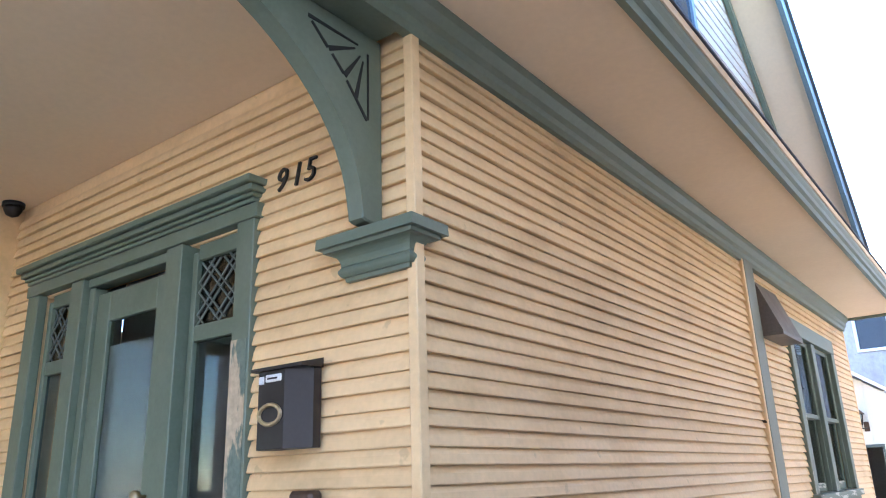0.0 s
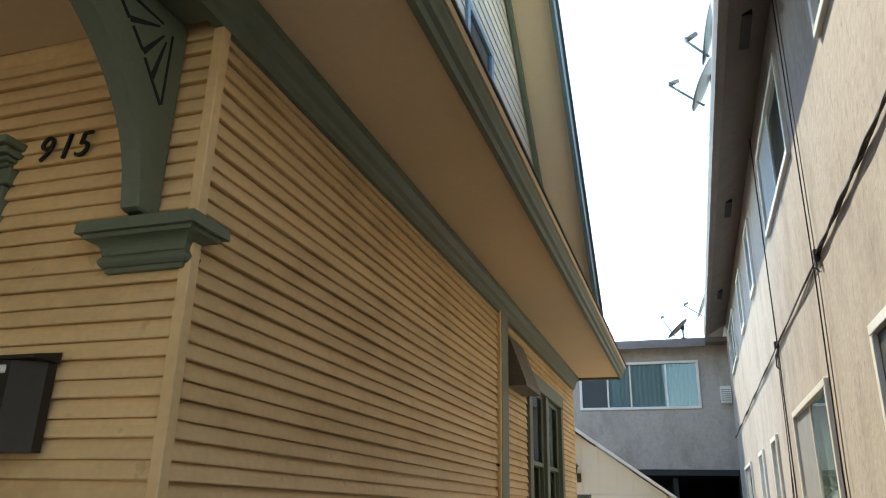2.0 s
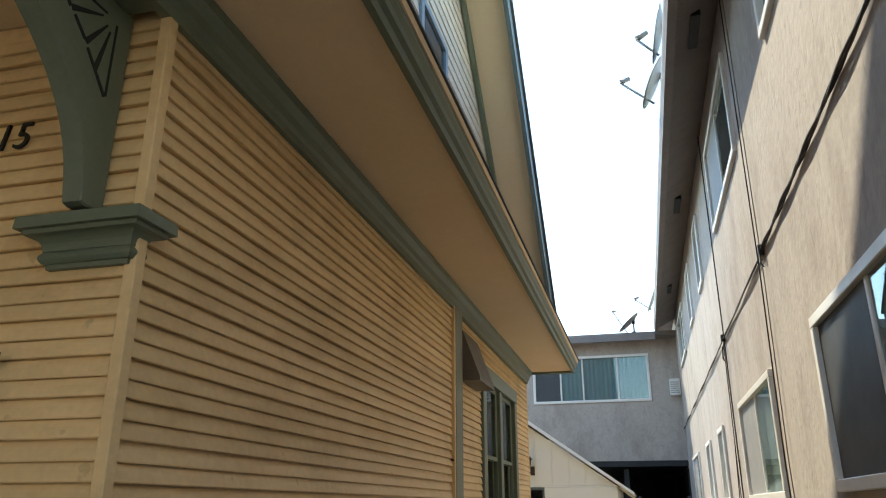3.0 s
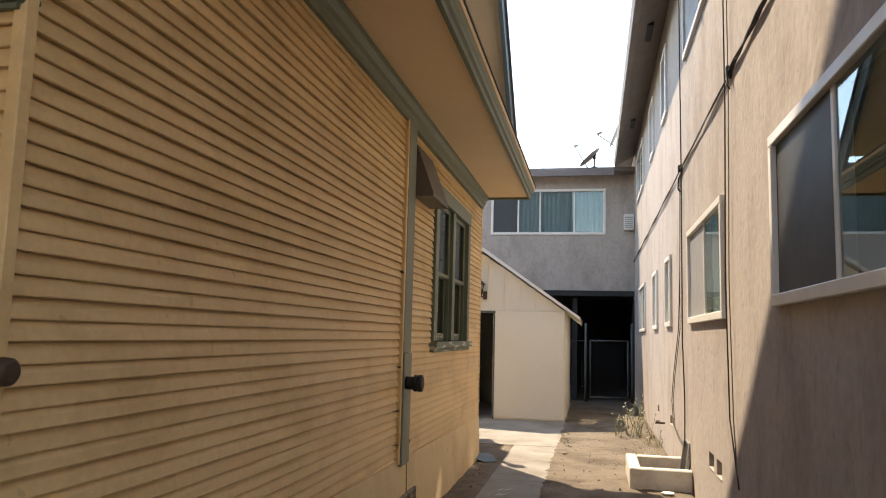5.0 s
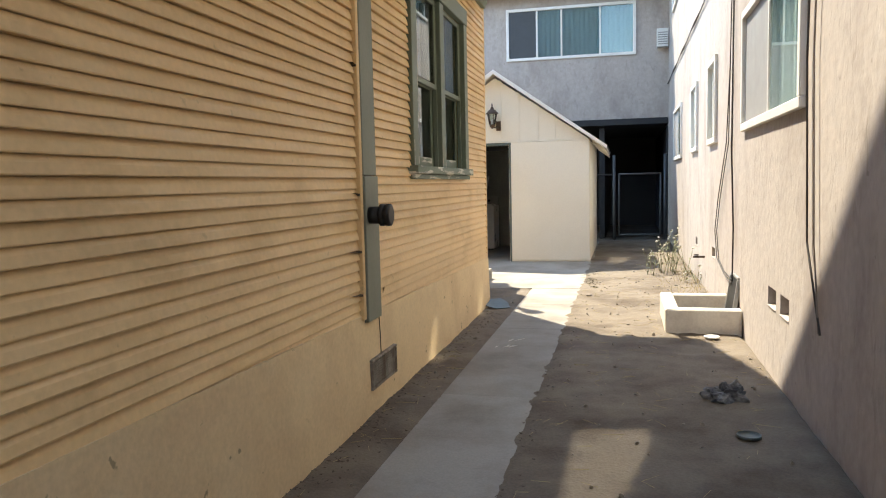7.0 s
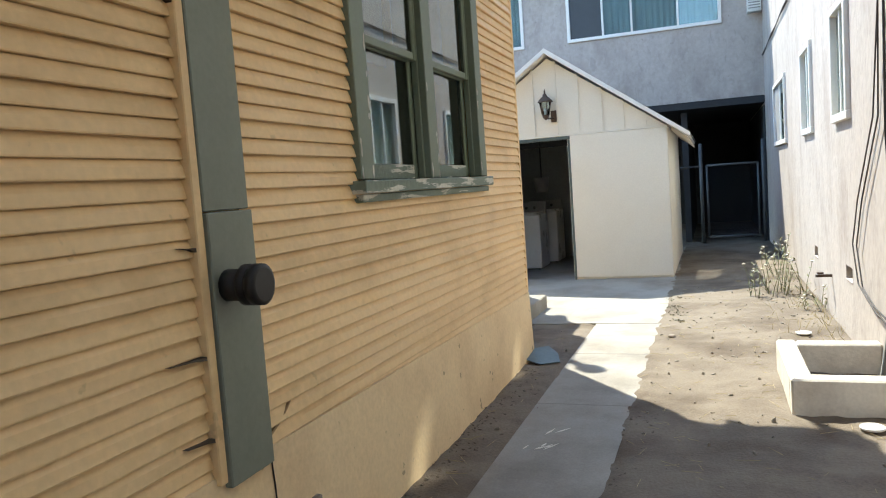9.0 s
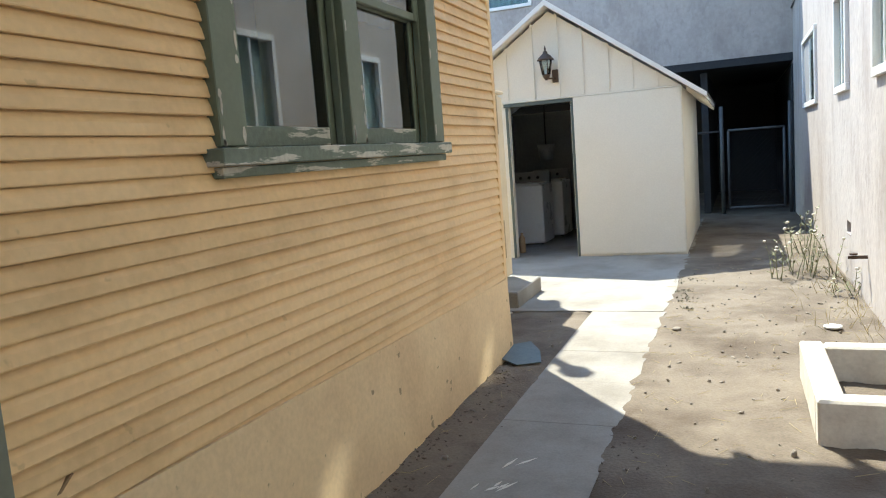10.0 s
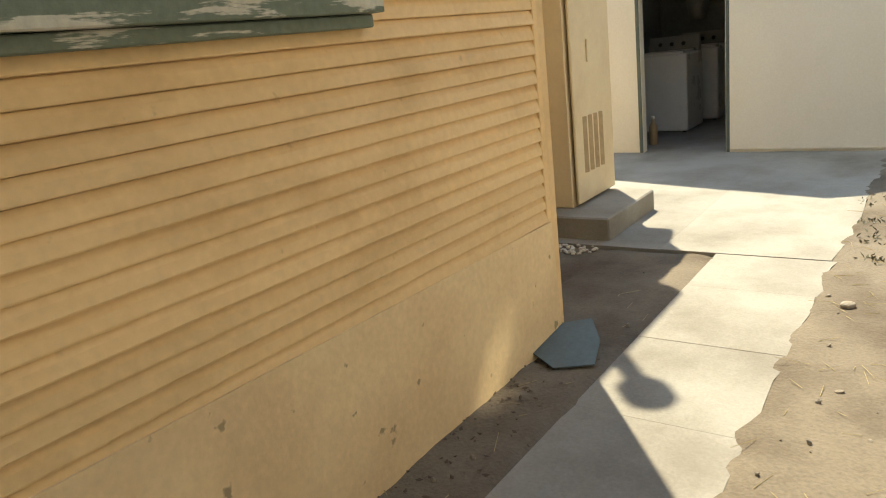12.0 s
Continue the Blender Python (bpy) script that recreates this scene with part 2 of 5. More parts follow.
def add_tube(bm, p, q, r0, r1=None, seg=12):
    p, q = Vector(p), Vector(q)
    rot = (q - p).to_track_quat("Z", "Y").to_matrix().to_4x4()
    bmesh.ops.create_cone(bm, cap_ends=True, segments=seg, radius1=r0, radius2=r0 if r1 is None else r1, depth=(q - p).length, matrix=Matrix.Translation((p + q) / 2) @ rot)


def tube(name, p, q, r, material, parent=None, label="", r1=None, seg=16):
    bm = bmesh.new()
    add_tube(bm, p, q, r, r1, seg)
    for f in bm.faces:
        f.smooth = len(f.verts) == 4
    return part(name, bm, material, parent, label)


def wire(name, pts, r, material, parent=None, label=""):
    bm = bmesh.new()
    for a, b in zip(pts, pts[1:]):
        add_tube(bm, a, b, r, None, 6)
    return part(name, bm, material, parent, label)


def lathe(name, profile, centre, material, parent=None, label="", seg=16, axis="z"):
    bm = bmesh.new()
    rings = []
    for r, h in profile:
        ring = []
        for i in range(seg):
            a = 2 * math.pi * i / seg
            u, w = r * math.cos(a), r * math.sin(a)
            ring.append(bm.verts.new(Vector(centre) + Vector((u, w, h) if axis == "z" else ((h, u, w) if axis == "x" else (u, h, w)))))
        rings.append(ring)
    for a, b in zip(rings, rings[1:]):
        for i in range(seg):
            f = bm.faces.new((a[i], a[(i + 1) % seg], b[(i + 1) % seg], b[i]))
            f.smooth = True
    bm.faces.new(rings[0])
    bm.faces.new(rings[-1])
    return part(name, bm, material, parent, label)


def wall(name, axis, a, b, u0, u1, z0, z1, holes, material, label):
    """An upright wall between the planes a and b of an axis, with openings (u0, u1, z0, z1) right through it."""
    us = sorted({u0, u1, *[h[0] for h in holes], *[h[1] for h in holes]})
    zs = sorted({z0, z1, *[h[2] for h in holes], *[h[3] for h in holes]})
    solid = {}
    for i in range(len(us) - 1):
        for k in range(len(zs) - 1):
            u, z = (us[i] + us[i + 1]) / 2, (zs[k] + zs[k + 1]) / 2
            solid[i, k] = not any(h[0] < u < h[1] and h[2] < z < h[3] for h in holes)
    bm = bmesh.new()
    seen = {}

    def vert(s, i, k):
        if (s, i, k) not in seen:
            seen[s, i, k] = bm.verts.new((s, us[i], zs[k]) if axis == "x" else (us[i], s, zs[k]))
        return seen[s, i, k]
    for (i, k), full in solid.items():
        if not full:
            continue
        for s in (a, b):
            bm.faces.new([vert(s, i, k), vert(s, i + 1, k), vert(s, i + 1, k + 1), vert(s, i, k + 1)])
        for di, dk, e in ((-1, 0, ((i, k), (i, k + 1))), (1, 0, ((i + 1, k), (i + 1, k + 1))), (0, -1, ((i, k), (i + 1, k))), (0, 1, ((i, k + 1), (i + 1, k + 1)))):
            if not solid.get((i + di, k + dk), False):
                bm.faces.new([vert(a, *e[0]), vert(a, *e[1]), vert(b, *e[1]), vert(b, *e[0])])
    return tagged(part(name, bm, material), label, "wall", kind="structure")


# ---- measures of the place ----
HX, HF, HR = -1.70, 2.20, 10.17      # house: side wall, front wall, rear end
AX = 0.765                           # apartment wall
FY = 19.84                           # far wing's front
SY = 14.81                           # shed front
SOF = 3.39                           # soffit height


# ---- ground ----
def ground_height(x, y):
    h = 0.012 * noise.noise((x * 1.3, y * 1.3, 0)) + 0.008 * noise.noise((x * 5, y * 5, 3)) + 0.004 * noise.noise((x * 17, y * 17, 7)) - 0.022
    if -0.9 < x < AX and y < 19:
        h += 0.040 * min(1, max(0, (x + 0.90) / 0.2)) + 0.012 * noise.noise((x * 9, y * 7, 5))
    if -2.0 < x < -1.28 and y < 11.5:
        h += 0.034 * min(1, max(0, (-1.28 - x) / 0.14)) + 0.012 * noise.noise((x * 9, y * 7, 9))
    if abs(x) > 12 or y < -8 or y > 28:
        h = -0.02
    return h


def build_ground():
    xs = [-600, -150, -40, -14, -9, -6, -4.5, -3.5, -2.8] + [round(-2.3 + 0.055 * i, 3) for i in range(58)] + [1.2, 2, 5, 14, 40, 150, 600]
    ys = [-600, -150, -40, -12, -6, -3, -1] + [round(0.2 + 0.055 * i, 3) for i in range(345)] + [20, 22, 26, 30, 60, 150, 600]
    verts = [(x, y, ground_height(x, y)) for y in ys for x in xs]
    w = len(xs)
    faces = [(j * w + i, j * w + i + 1, (j + 1) * w + i + 1, (j + 1) * w + i) for j in range(len(ys) - 1) for i in range(w - 1)]
    me = bpy.data.meshes.new("ground")
    me.from_pydata(verts, [], faces)
    me.materials.append(DIRT)
    for p in me.polygons:
        p.use_smooth = True
    tagged(new("ground", me), "dry trodden brown dirt with bits of straw", "ground", kind="structure")


build_ground()


def slab(pts, z1, name="paving_slab", parent=None):
    rng = random.Random(len(pts) + int(pts[0][1] * 10))
    bm = bmesh.new()
    add_prism(bm, pts, "z", -0.09, z1)
    bmesh.ops.bevel(bm, geom=[e for e in bm.edges if all(v.co.z > z1 - 0.001 for v in e.verts)], offset=0.0014, segments=1, affect="EDGES")
    return part(name, bm, CONCRETE, parent)


walkway = thing("walkway", -1.06, 5, 0, "cracked grey concrete footpath of long slabs beside the house", "path", kind="structure")
cuts = [-3.0, -0.6, 1.8, 4.2, 6.7, 8.92, 9.62, 10.3, 11.0, 11.56]
for i, (a, b) in enumerate(zip(cuts, cuts[1:])):
    left, right = -1.37, -0.76
    rag = 0.012 if i > 5 else 0.006
    rng = random.Random(i)
    edge = [(right + rng.uniform(-rag, rag), a + 0.0008 + (b - a - 0.0016) * k / 6) for k in range(7)]
    slab([(left, a + 0.0008), *edge, (left, b - 0.0008)], 0.004 + 0.001 * (i % 2), parent=walkway)
rng = random.Random(5)
# thin raised flakes for pale scrape marks on the concrete
for k in range(7):
    x, y, a, ln = -1.21 + rng.uniform(-0.07, 0.07), 8.25 + rng.uniform(-0.16, 0.16), rng.uniform(0.7, 1.4), rng.uniform(0.05, 0.13)
    c, q, h = math.cos(a), math.sin(a), rng.uniform(0.003, 0.009)
    bm = bmesh.new()
    add_prism(bm, [(x, y), (x + ln * 0.4 * c - h * q, y + ln * 0.4 * q + h * c), (x + ln * c, y + ln * q), (x + ln * 0.5 * c + h * q, y + ln * 0.5 * q - h * c)], "z", 0.003, 0.0062)
    part("scrape_mark", bm, WELL, walkway, "pale scrape mark on the slab")
apron = thing("apron", -1.8, 13, 0, "wide grey concrete apron in front of the shed", "paving", kind="structure")
slab([(-2.62, 11.565), (-1.7, 11.565), (-1.7, 13.1), (-2.62, 13.1)], 0.004, parent=apron)
slab([(-1.698, 11.565), (-0.78, 11.565), (-0.73, 12.2), (-0.76, 13.1), (-1.698, 13.1)], 0.007, parent=apron)
slab([(-5.0, 13.102), (-1.7, 13.102), (-1.7, 19.0), (-5.0, 19.0)], 0.003, parent=apron)
slab([(-1.698, 13.102), (-0.76, 13.102), (-0.72, 14.6), (-0.76, 19.0), (-1.698, 19.0)], 0.006, parent=apron)


# ---- the yellow house: walls ----
W0, W1, WZ0, WZ1 = 7.28, 9.18, 1.47, 2.96
wall_side = wall("wall_house_side", "x", HX - 0.16, HX - 0.02, HF + 0.01, HR, 0.02, SOF, [(W0, W1, WZ0, WZ1)], SIDING, "cream lap siding on the long side wall of the house")
DX0, DX1, DZ0, DZ1 = -4.317, -2.536, 0.72, 2.73
DOOR_L, DOOR_R = -4.41, -2.49
wall_front = wall("wall_house_front", "y", HF + 0.02, HF + 0.16, -4.86, HX - 0.02, 0.02, SOF, [(DX0, DX1, DZ0, DZ1)], SIDING, "cream lap siding on the porch wall of the house")
wall_rear = wall("wall_house_rear", "y", HR + 0.002, HR + 0.12, -12, HX - 0.02, 0.02, 4.2, [], SIDING, "cream rear wall of the house")
wall_far_side = wall("wall_house_west", "x", -12.14, -12.0, -0.6, 12.6, 0.0, 4.3, [], SIDING, "cream far side wall of the house")
COURSE = 0.1165
LAP = ((0, 0.0), (0.005, 0.0), (0.026, -0.0022), (0.0310, -0.001), (0.0320, 0.003), (0.0298, 0.010), (0.0245, 0.032), (0.0195, 0.042), (0.0165, 0.0485), (0.0155, 0.0518), (0.0060, 0.0521), (0.0060, 0.0540), (0.0250, 0.0540), (0.0272, 0.0555), (0.0278, 0.060), (0.0262, 0.067), (0.0215, 0.089), (0.0170, 0.099), (0.0140, 0.107), (0.0130, 0.1112), (0.0050, 0.1116), (0.0050, 0.1165), (0, 0.1165))


def siding_mesh(axis):
    """One course of lap siding, one metre long, with a coved upper edge."""
    bm = bmesh.new()
    if axis == "y":
        add_prism(bm, [(p[0], p[1]) for p in LAP], "y", 0, 1)
    else:
        add_prism(bm, [(-p[0], p[1]) for p in LAP], "x", 0, 1)
    bmesh.ops.recalc_face_normals(bm, faces=bm.faces[:])
    me = bpy.data.meshes.new("siding_board")
    bm.to_mesh(me)
    bm.free()
    me.materials.append(SIDING)
    return me


LAP_Y, LAP_X = siding_mesh("y"), siding_mesh("x")


def board(parent, me, x, y, z, length, axis):
    ob = new("siding_board", me)
    ob.location = (x, y, z)
    ob.scale = (1, length, 1) if axis == "y" else (length, 1, 1)
    ob.parent = parent


# ---- foundation, pilaster board, crown, corner trims ----
bm = bmesh.new()
add_prism(bm, [(HF + 0.02, -0.05), (HR, -0.05), (HR, 0.545), (HF + 0.02, 0.680)], "x", HX - 0.018, HX + 0.034)
for v in bm.verts:
    if v.co.x > HX and v.co.z > 0.3:
        v.co.x = HX + 0.015
foundation = tagged(part("foundation", bm, PARGE), "yellow painted rough plaster foundation wall", "foundation", kind="structure")
pil = tagged(box("trim_pilaster", HX - 0.01, HX + 0.036, 6.14, 6.365, 1.42, 3.27, PILASTER), "flat grey-green vertical board on the siding", "trim", kind="structure")
tagged(box("trim_pilaster_foot", HX - 0.01, HX + 0.044, 6.14, 6.37, 0.57, 1.417, PILASTER), "flat grey-green lower vertical board", "trim", kind="structure")
tagged(box("trim_pilaster_edge", HX - 0.01, HX + 0.032, 6.10, 6.138, 0.59, 3.27, SIDING), "cream edging strip beside the green board", "trim", kind="structure")
tagged(box("trim_corner_post", HX - 0.013, HX + 0.028, HF - 0.016, HF + 0.03, 0.7, 3.28, SIDING), "cream corner post of the siding", "trim", kind="structure")
tagged(box("trim_rear_corner", HX - 0.02, HX + 0.010, HR - 0.03, HR + 0.01, 0.56, 3.28, SIDING), "cream rear corner strip", "trim", kind="structure")
CROWN = ((HX - 0.01, 3.235), (HX + 0.03, 3.235), (HX + 0.034, 3.27), (HX + 0.05, 3.285), (HX + 0.055, 3.32), (HX + 0.085, 3.35), (HX + 0.09, SOF - 0.002), (HX - 0.01, SOF - 0.002))
tagged(prism("trim_crown", CROWN, "y", -2.4, HR, GREEN), "grey-green crown moulding under the eave", "trim", kind="structure")

# ---- eave: soffit, fascia, small roof above it ----
FX = -1.06
# front ends carried on out of view to shade the porch wall
tagged(prism("soffit", [(HX - 0.2, SOF), (FX - 0.02, SOF), (FX - 0.02, SOF + 0.02), (HX - 0.2, SOF + 0.02)], "y", -2.55, HR + 0.04, SOFFIT), "smooth beige underside of the wide eave", "soffit", kind="structure")
FASCIA = ((FX - 0.03, SOF - 0.03), (FX, SOF - 0.03), (FX, SOF + 0.02), (FX + 0.02, SOF + 0.03), (FX + 0.024, SOF + 0.06), (FX + 0.038, SOF + 0.078), (FX + 0.042, SOF + 0.098), (FX - 0.03, SOF + 0.098))
DRIP = ((FX - 0.03, SOF + 0.1), (FX + 0.05, SOF + 0.1), (FX + 0.055, SOF + 0.134), (FX - 0.03, SOF + 0.134))
tagged(prism("fascia", FASCIA, "y", -2.6, HR + 0.08, GREEN), "grey-green moulded fascia along the eave", "fascia", kind="structure")
tagged(prism("trim_drip_edge", DRIP, "y", -2.6, HR + 0.08, SOFFIT), "pale painted drip edge above the fascia", "trim", kind="structure")
tagged(prism("trim_fascia_rear", [(HX - 3, SOF - 0.03), (FX - 0.032, SOF - 0.03), (FX - 0.032, SOF + 0.15), (HX - 3, SOF + 0.15)], "y", HR + 0.042, HR + 0.075, GREEN), "grey-green rear end of the eave", "fascia", kind="structure")
GX = -1.83
tagged(prism("roof_skirt", [(FX + 0.066, SOF + 0.136), (FX + 0.066, SOF + 0.148), (GX - 0.05, SOF + 0.30), (GX - 0.05, SOF + 0.26)], "y", -2.6, HR + 0.1, ROOFING), "narrow dark shingled skirt roof over the eave", "roof", kind="structure")

# ---- main roof and gable ----
RKX, EAVEZ, EAVEY, SLOPE, RIDGE = -1.30, 3.95, 10.65, 0.907, 5.0
RZ = EAVEZ + (EAVEY - RIDGE) * SLOPE
FRONTY = 2 * RIDGE - EAVEY


def rake(z_off):
    return [(EAVEY, EAVEZ + z_off), (RIDGE, RZ + z_off), (FRONTY, EAVEZ + z_off)]


a, b = rake(0.0), rake(0.06)
tagged(prism("roof", a + b[::-1], "x", -12.6, RKX - 0.052, SOFFIT), "steep gable roof with a beige painted underside", "roof", kind="structure")
a, b = rake(0.062), rake(0.09)
tagged(prism("roof_cover", a + b[::-1], "x", -12.6, RKX + 0.03, ROOFING), "dark asphalt roof covering", "roof", kind="structure")
BARGE = surface("blue_green_barge_paint", (0.14, 0.19, 0.2), 0.45, amount=0.25, scale=3, grain=40, bump=0.1)
a, b = rake(-0.22), rake(0.06)
tagged(prism("bargeboard", a + b[::-1], "x", RKX - 0.05, RKX, BARGE), "blue-green bargeboard along the gable edge", "bargeboard", kind="structure")
a, b = rake(-0.15), rake(-0.004)
tagged(prism("trim_gable_frieze", a + b[::-1], "x", GX + 0.002, GX + 0.05, GREEN), "grey-green frieze board under the gable roof", "trim", kind="structure")
tagged(prism("wall_gable", [(EAVEY - 0.35, 3.5), (EAVEY - 0.35, 4.15), (RIDGE, RZ - 0.03), (FRONTY + 0.35, 4.15), (FRONTY + 0.35, 3.5)], "x", GX - 0.12, GX - 0.018, SHINGLE), "pale shingled gable wall under the roof", "wall", kind="structure")


# ---- apartment building ----
NEAR = [(3.12, 5.05, 1.77, 2.74), (6.70, 8.86, 1.745, 2.73), (10.72, 11.48, 1.75, 2.70), (12.86, 13.74, 1.74, 2.69), (15.7, 17.6, 1.73, 2.70)]
UPPER = [(3.1, 5.12, 4.71, 5.745), (6.83, 9.05, 4.71, 5.745), (11.07, 11.8, 4.735, 5.745), (13.4, 14.2, 4.75, 5.745), (16.1, 18.2, 4.73, 5.75)]
HOLES = [(h[0] + 0.05, h[1] - 0.05, h[2] + 0.05, h[3] - 0.05) for h in NEAR + UPPER]
VENTS = [(7.02, 7.28, 0.46, 0.60), (7.42, 7.70, 0.46, 0.60), (10.82, 11.12, 0.46, 0.58), (12.84, 13.1, 0.43, 0.55)]
# south end is out of view, placed for the sky light it blocks
wall_apartment = wall("wall_apartment", "x", AX, AX + 0.16, 0.2, 26, -0.2, 6.3, HOLES + VENTS, STUCCO, "mauve stucco wall of the two-storey apartment building")
FARW = [(-2.92, 0.05, 4.22, 5.42), (-6.8, -3.83, 4.22, 5.42)]
wall_far = wall("wall_far_wing", "y", FY, FY + 0.16, -14, AX - 0.002, 2.78, 5.78, [(h[0] + 0.05, h[1] - 0.05, h[2] + 0.05, h[3] - 0.05) for h in FARW], STUCCO, "mauve stucco upper wall of the far wing")
tagged(box("ceiling_carport", -14, AX - 0.002, FY + 0.004, 25.9, 2.64, 2.778, SHADEWALL), "dark carport ceiling under the far wing", "ceiling", kind="structure")
tagged(box("wall_carport_back", -14, AX - 0.002, 25.9, 26, -0.2, 6, SHADEWALL), "dark back wall of the carport", "wall", kind="structure")
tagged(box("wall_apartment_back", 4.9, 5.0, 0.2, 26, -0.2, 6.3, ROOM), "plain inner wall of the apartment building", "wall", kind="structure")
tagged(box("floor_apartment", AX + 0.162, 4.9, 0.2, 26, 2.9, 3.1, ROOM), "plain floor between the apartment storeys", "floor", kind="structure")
tagged(box("wall_apartment_south", AX, 5, 0.1, 0.198, -0.2, 6.3, STUCCO), "unseen mauve stucco end wall of the apartment building", "wall", kind="structure")
tagged(box("roof_apartment", 0.33, 5.3, -0.3, 26, 6.302, 6.42, EAVE), "flat brown roof of the apartment building", "roof", kind="structure")
tagged(prism("soffit_apartment", [(AX + 0.0, 6.20), (0.36, 5.98), (0.36, 6.3), (AX, 6.3)], "y", -0.3, FY - 0.3, EAVE), "sloping brown eave of the apartment building", "soffit", kind="structure")
tagged(prism("gutter_apartment", [(0.27, 5.90), (0.355, 5.90), (0.355, 6.1), (0.25, 6.1), (0.25, 6.0)], "y", -0.3, FY - 0.3, EAVE), "brown metal gutter along the apartment eave", "gutter", kind="structure")
tagged(box("roof_far_wing", -14.4, AX + 0.1, FY - 0.4, 26, 5.782, 5.90, EAVE), "flat brown roof of the far wing", "roof", kind="structure")
tagged(box("gutter_far_wing", -14.4, 0.26, FY - 0.45, FY - 0.38, 5.68, 5.855, EAVE), "brown gutter of the far wing", "gutter", kind="structure")


def slider(name, axis, plane, out, u0, u1, z0, z1, split, label, curtain=None, kind="structure", screen=None, pale=False, cloth=None):
    """A white vinyl sliding window: frame proud of the wall, bars where split says, one pane for each bay."""
    def bx(nm, a, b, c, d, e, f, mat, par, lab=""):
        return box(nm, *((a, b, c, d, e, f) if axis == "x" else (c, d, a, b, e, f)), mat, par, lab, 0.005)
    cloth = cloth or CURTAIN
    base = (plane, (u0 + u1) / 2, z0) if axis == "x" else ((u0 + u1) / 2, plane, z0)
    t = thing(name, *base, label, "window", kind=kind)
    w, o, i = 0.065, plane + out * 0.035, plane - out * 0.07
    fr = bx("window_frame", i, o, u0, u1, z0, z0 + w, WHITE, t)
    bx("window_frame", i, o, u0, u1, z1 - w, z1, WHITE, t)
    bx("window_frame", i, o, u0, u0 + w, z0 + w + 0.001, z1 - w - 0.001, WHITE, t)
    bx("window_frame", i, o, u1 - w, u1, z0 + w + 0.001, z1 - w - 0.001, WHITE, t)
    stops = [u0 + w, *split, u1 - w]
    for s in split:
        bx("mullion", i, plane + out * 0.012, s - 0.02, s + 0.02, z0 + w + 0.001, z1 - w - 0.001, WHITE, t)
    for k, (a, b) in enumerate(zip(stops, stops[1:])):
        d = plane - out * (0.002 + 0.018 * (k % 2))
        pane = bx("pane", d - 0.003, d + 0.003, a + 0.002, b - 0.002, z0 + w, z1 - w, GLASS, t)
        pane.visible_shadow = False
        if k == screen:
            e = plane + out * 0.004
            bx("insect_screen", e - 0.002, e + 0.002, a + 0.004, b - 0.004, z0 + w + 0.002, z1 - w - 0.002, GREYSCREEN if pale else SCREEN, t, "grey insect screen")
    if curtain:
        a, b = curtain
        bm = bmesh.new()
        steps = int((b - a) / 0.03)
        row = []
        for k in range(steps + 1):
            d = plane - out * (0.06 + 0.012 * math.sin(k * 1.7))
            u = a + (b - a) * k / steps
            row.append([bm.verts.new((d, u, z) if axis == "x" else (u, d, z)) for z in (z0 - 0.05, z1 + 0.03)])
        for p, q in zip(row, row[1:]):
            bm.faces.new((p[0], q[0], q[1], p[1]))
        c = part("curtain", bm, cloth, t, "drawn curtain behind the glass")
        c.modifiers.new("thickness", "SOLIDIFY").thickness = 0.004
    return t


for k, h in enumerate(NEAR + UPPER):
    mid = (h[0] + h[1]) / 2
    wide = h[1] - h[0] > 1.2
    cur = {0: (h[0] + 1.05, h[1]), 1: (h[0], h[1]), 4: (h[0], h[1]), 6: (h[0], h[1]), 9: (h[0], mid)}.get(k, (h[0], h[1]) if not wide else None)
    slider("window_%d" % (k + 2), "x", AX, -1, *h, [mid - 0.12 if k == 0 else mid], "white vinyl %s window in the stucco wall" % ("sliding" if wide else "narrow"), cur, screen={0: 1, 1: 1, 4: 1, 6: 1}.get(k), pale=k > 0, cloth=TEAL if k == 0 else None)
slider("window_12", "y", FY, -1, *FARW[0], [-2.2, -1.63, -0.75], "wide white vinyl window of four panes upstairs", (-2.9, 0.03), screen=0, cloth=SKYCLOTH)
slider("window_13", "y", FY, -1, *FARW[1], [-5.3], "wide white vinyl window upstairs behind the shed", (-6.8, -3.9), cloth=SKYCLOTH)


# ---- shed ----
SX0, SX1, SPX, SPZ, SEZ = -3.96, -0.78, -2.37, 3.20, 2.09
wall_shed = wall("wall_shed_front", "y", SY, SY + 0.1, SX0, SX1, 0.0, 2.06, [(-2.96, -2.14, -0.5, 2.02)], PLASTER, "cream stucco front wall of the laundry shed")
tagged(box("wall_shed_side", SX1 - 0.1, SX1, SY + 0.102, 18.2, 0, 2.06, PLASTER), "cream stucco side wall of the shed", "wall", kind="structure")
tagged(box("wall_shed_west", SX0, SX0 + 0.1, SY + 0.102, 18.2, 0, 2.06, PLASTER), "cream stucco west wall of the shed", "wall", kind="structure")
tagged(box("wall_shed_back", SX0 + 0.102, SX1 - 0.102, 18.1, 18.2, 0, 2.06, PLASTER), "cream stucco back wall of the shed", "wall", kind="structure")
SL = (SPZ - SEZ) / (SX1 - SPX)
tagged(prism("wall_shed_gable", [(SX0, 2.064), (SX1, 2.064), (SPX, 2.064 + SL * (SX1 - SPX) - 0.02)], "y", SY + 0.02, SY + 0.1, PLASTER), "cream boarded gable of the shed", "wall", kind="structure")
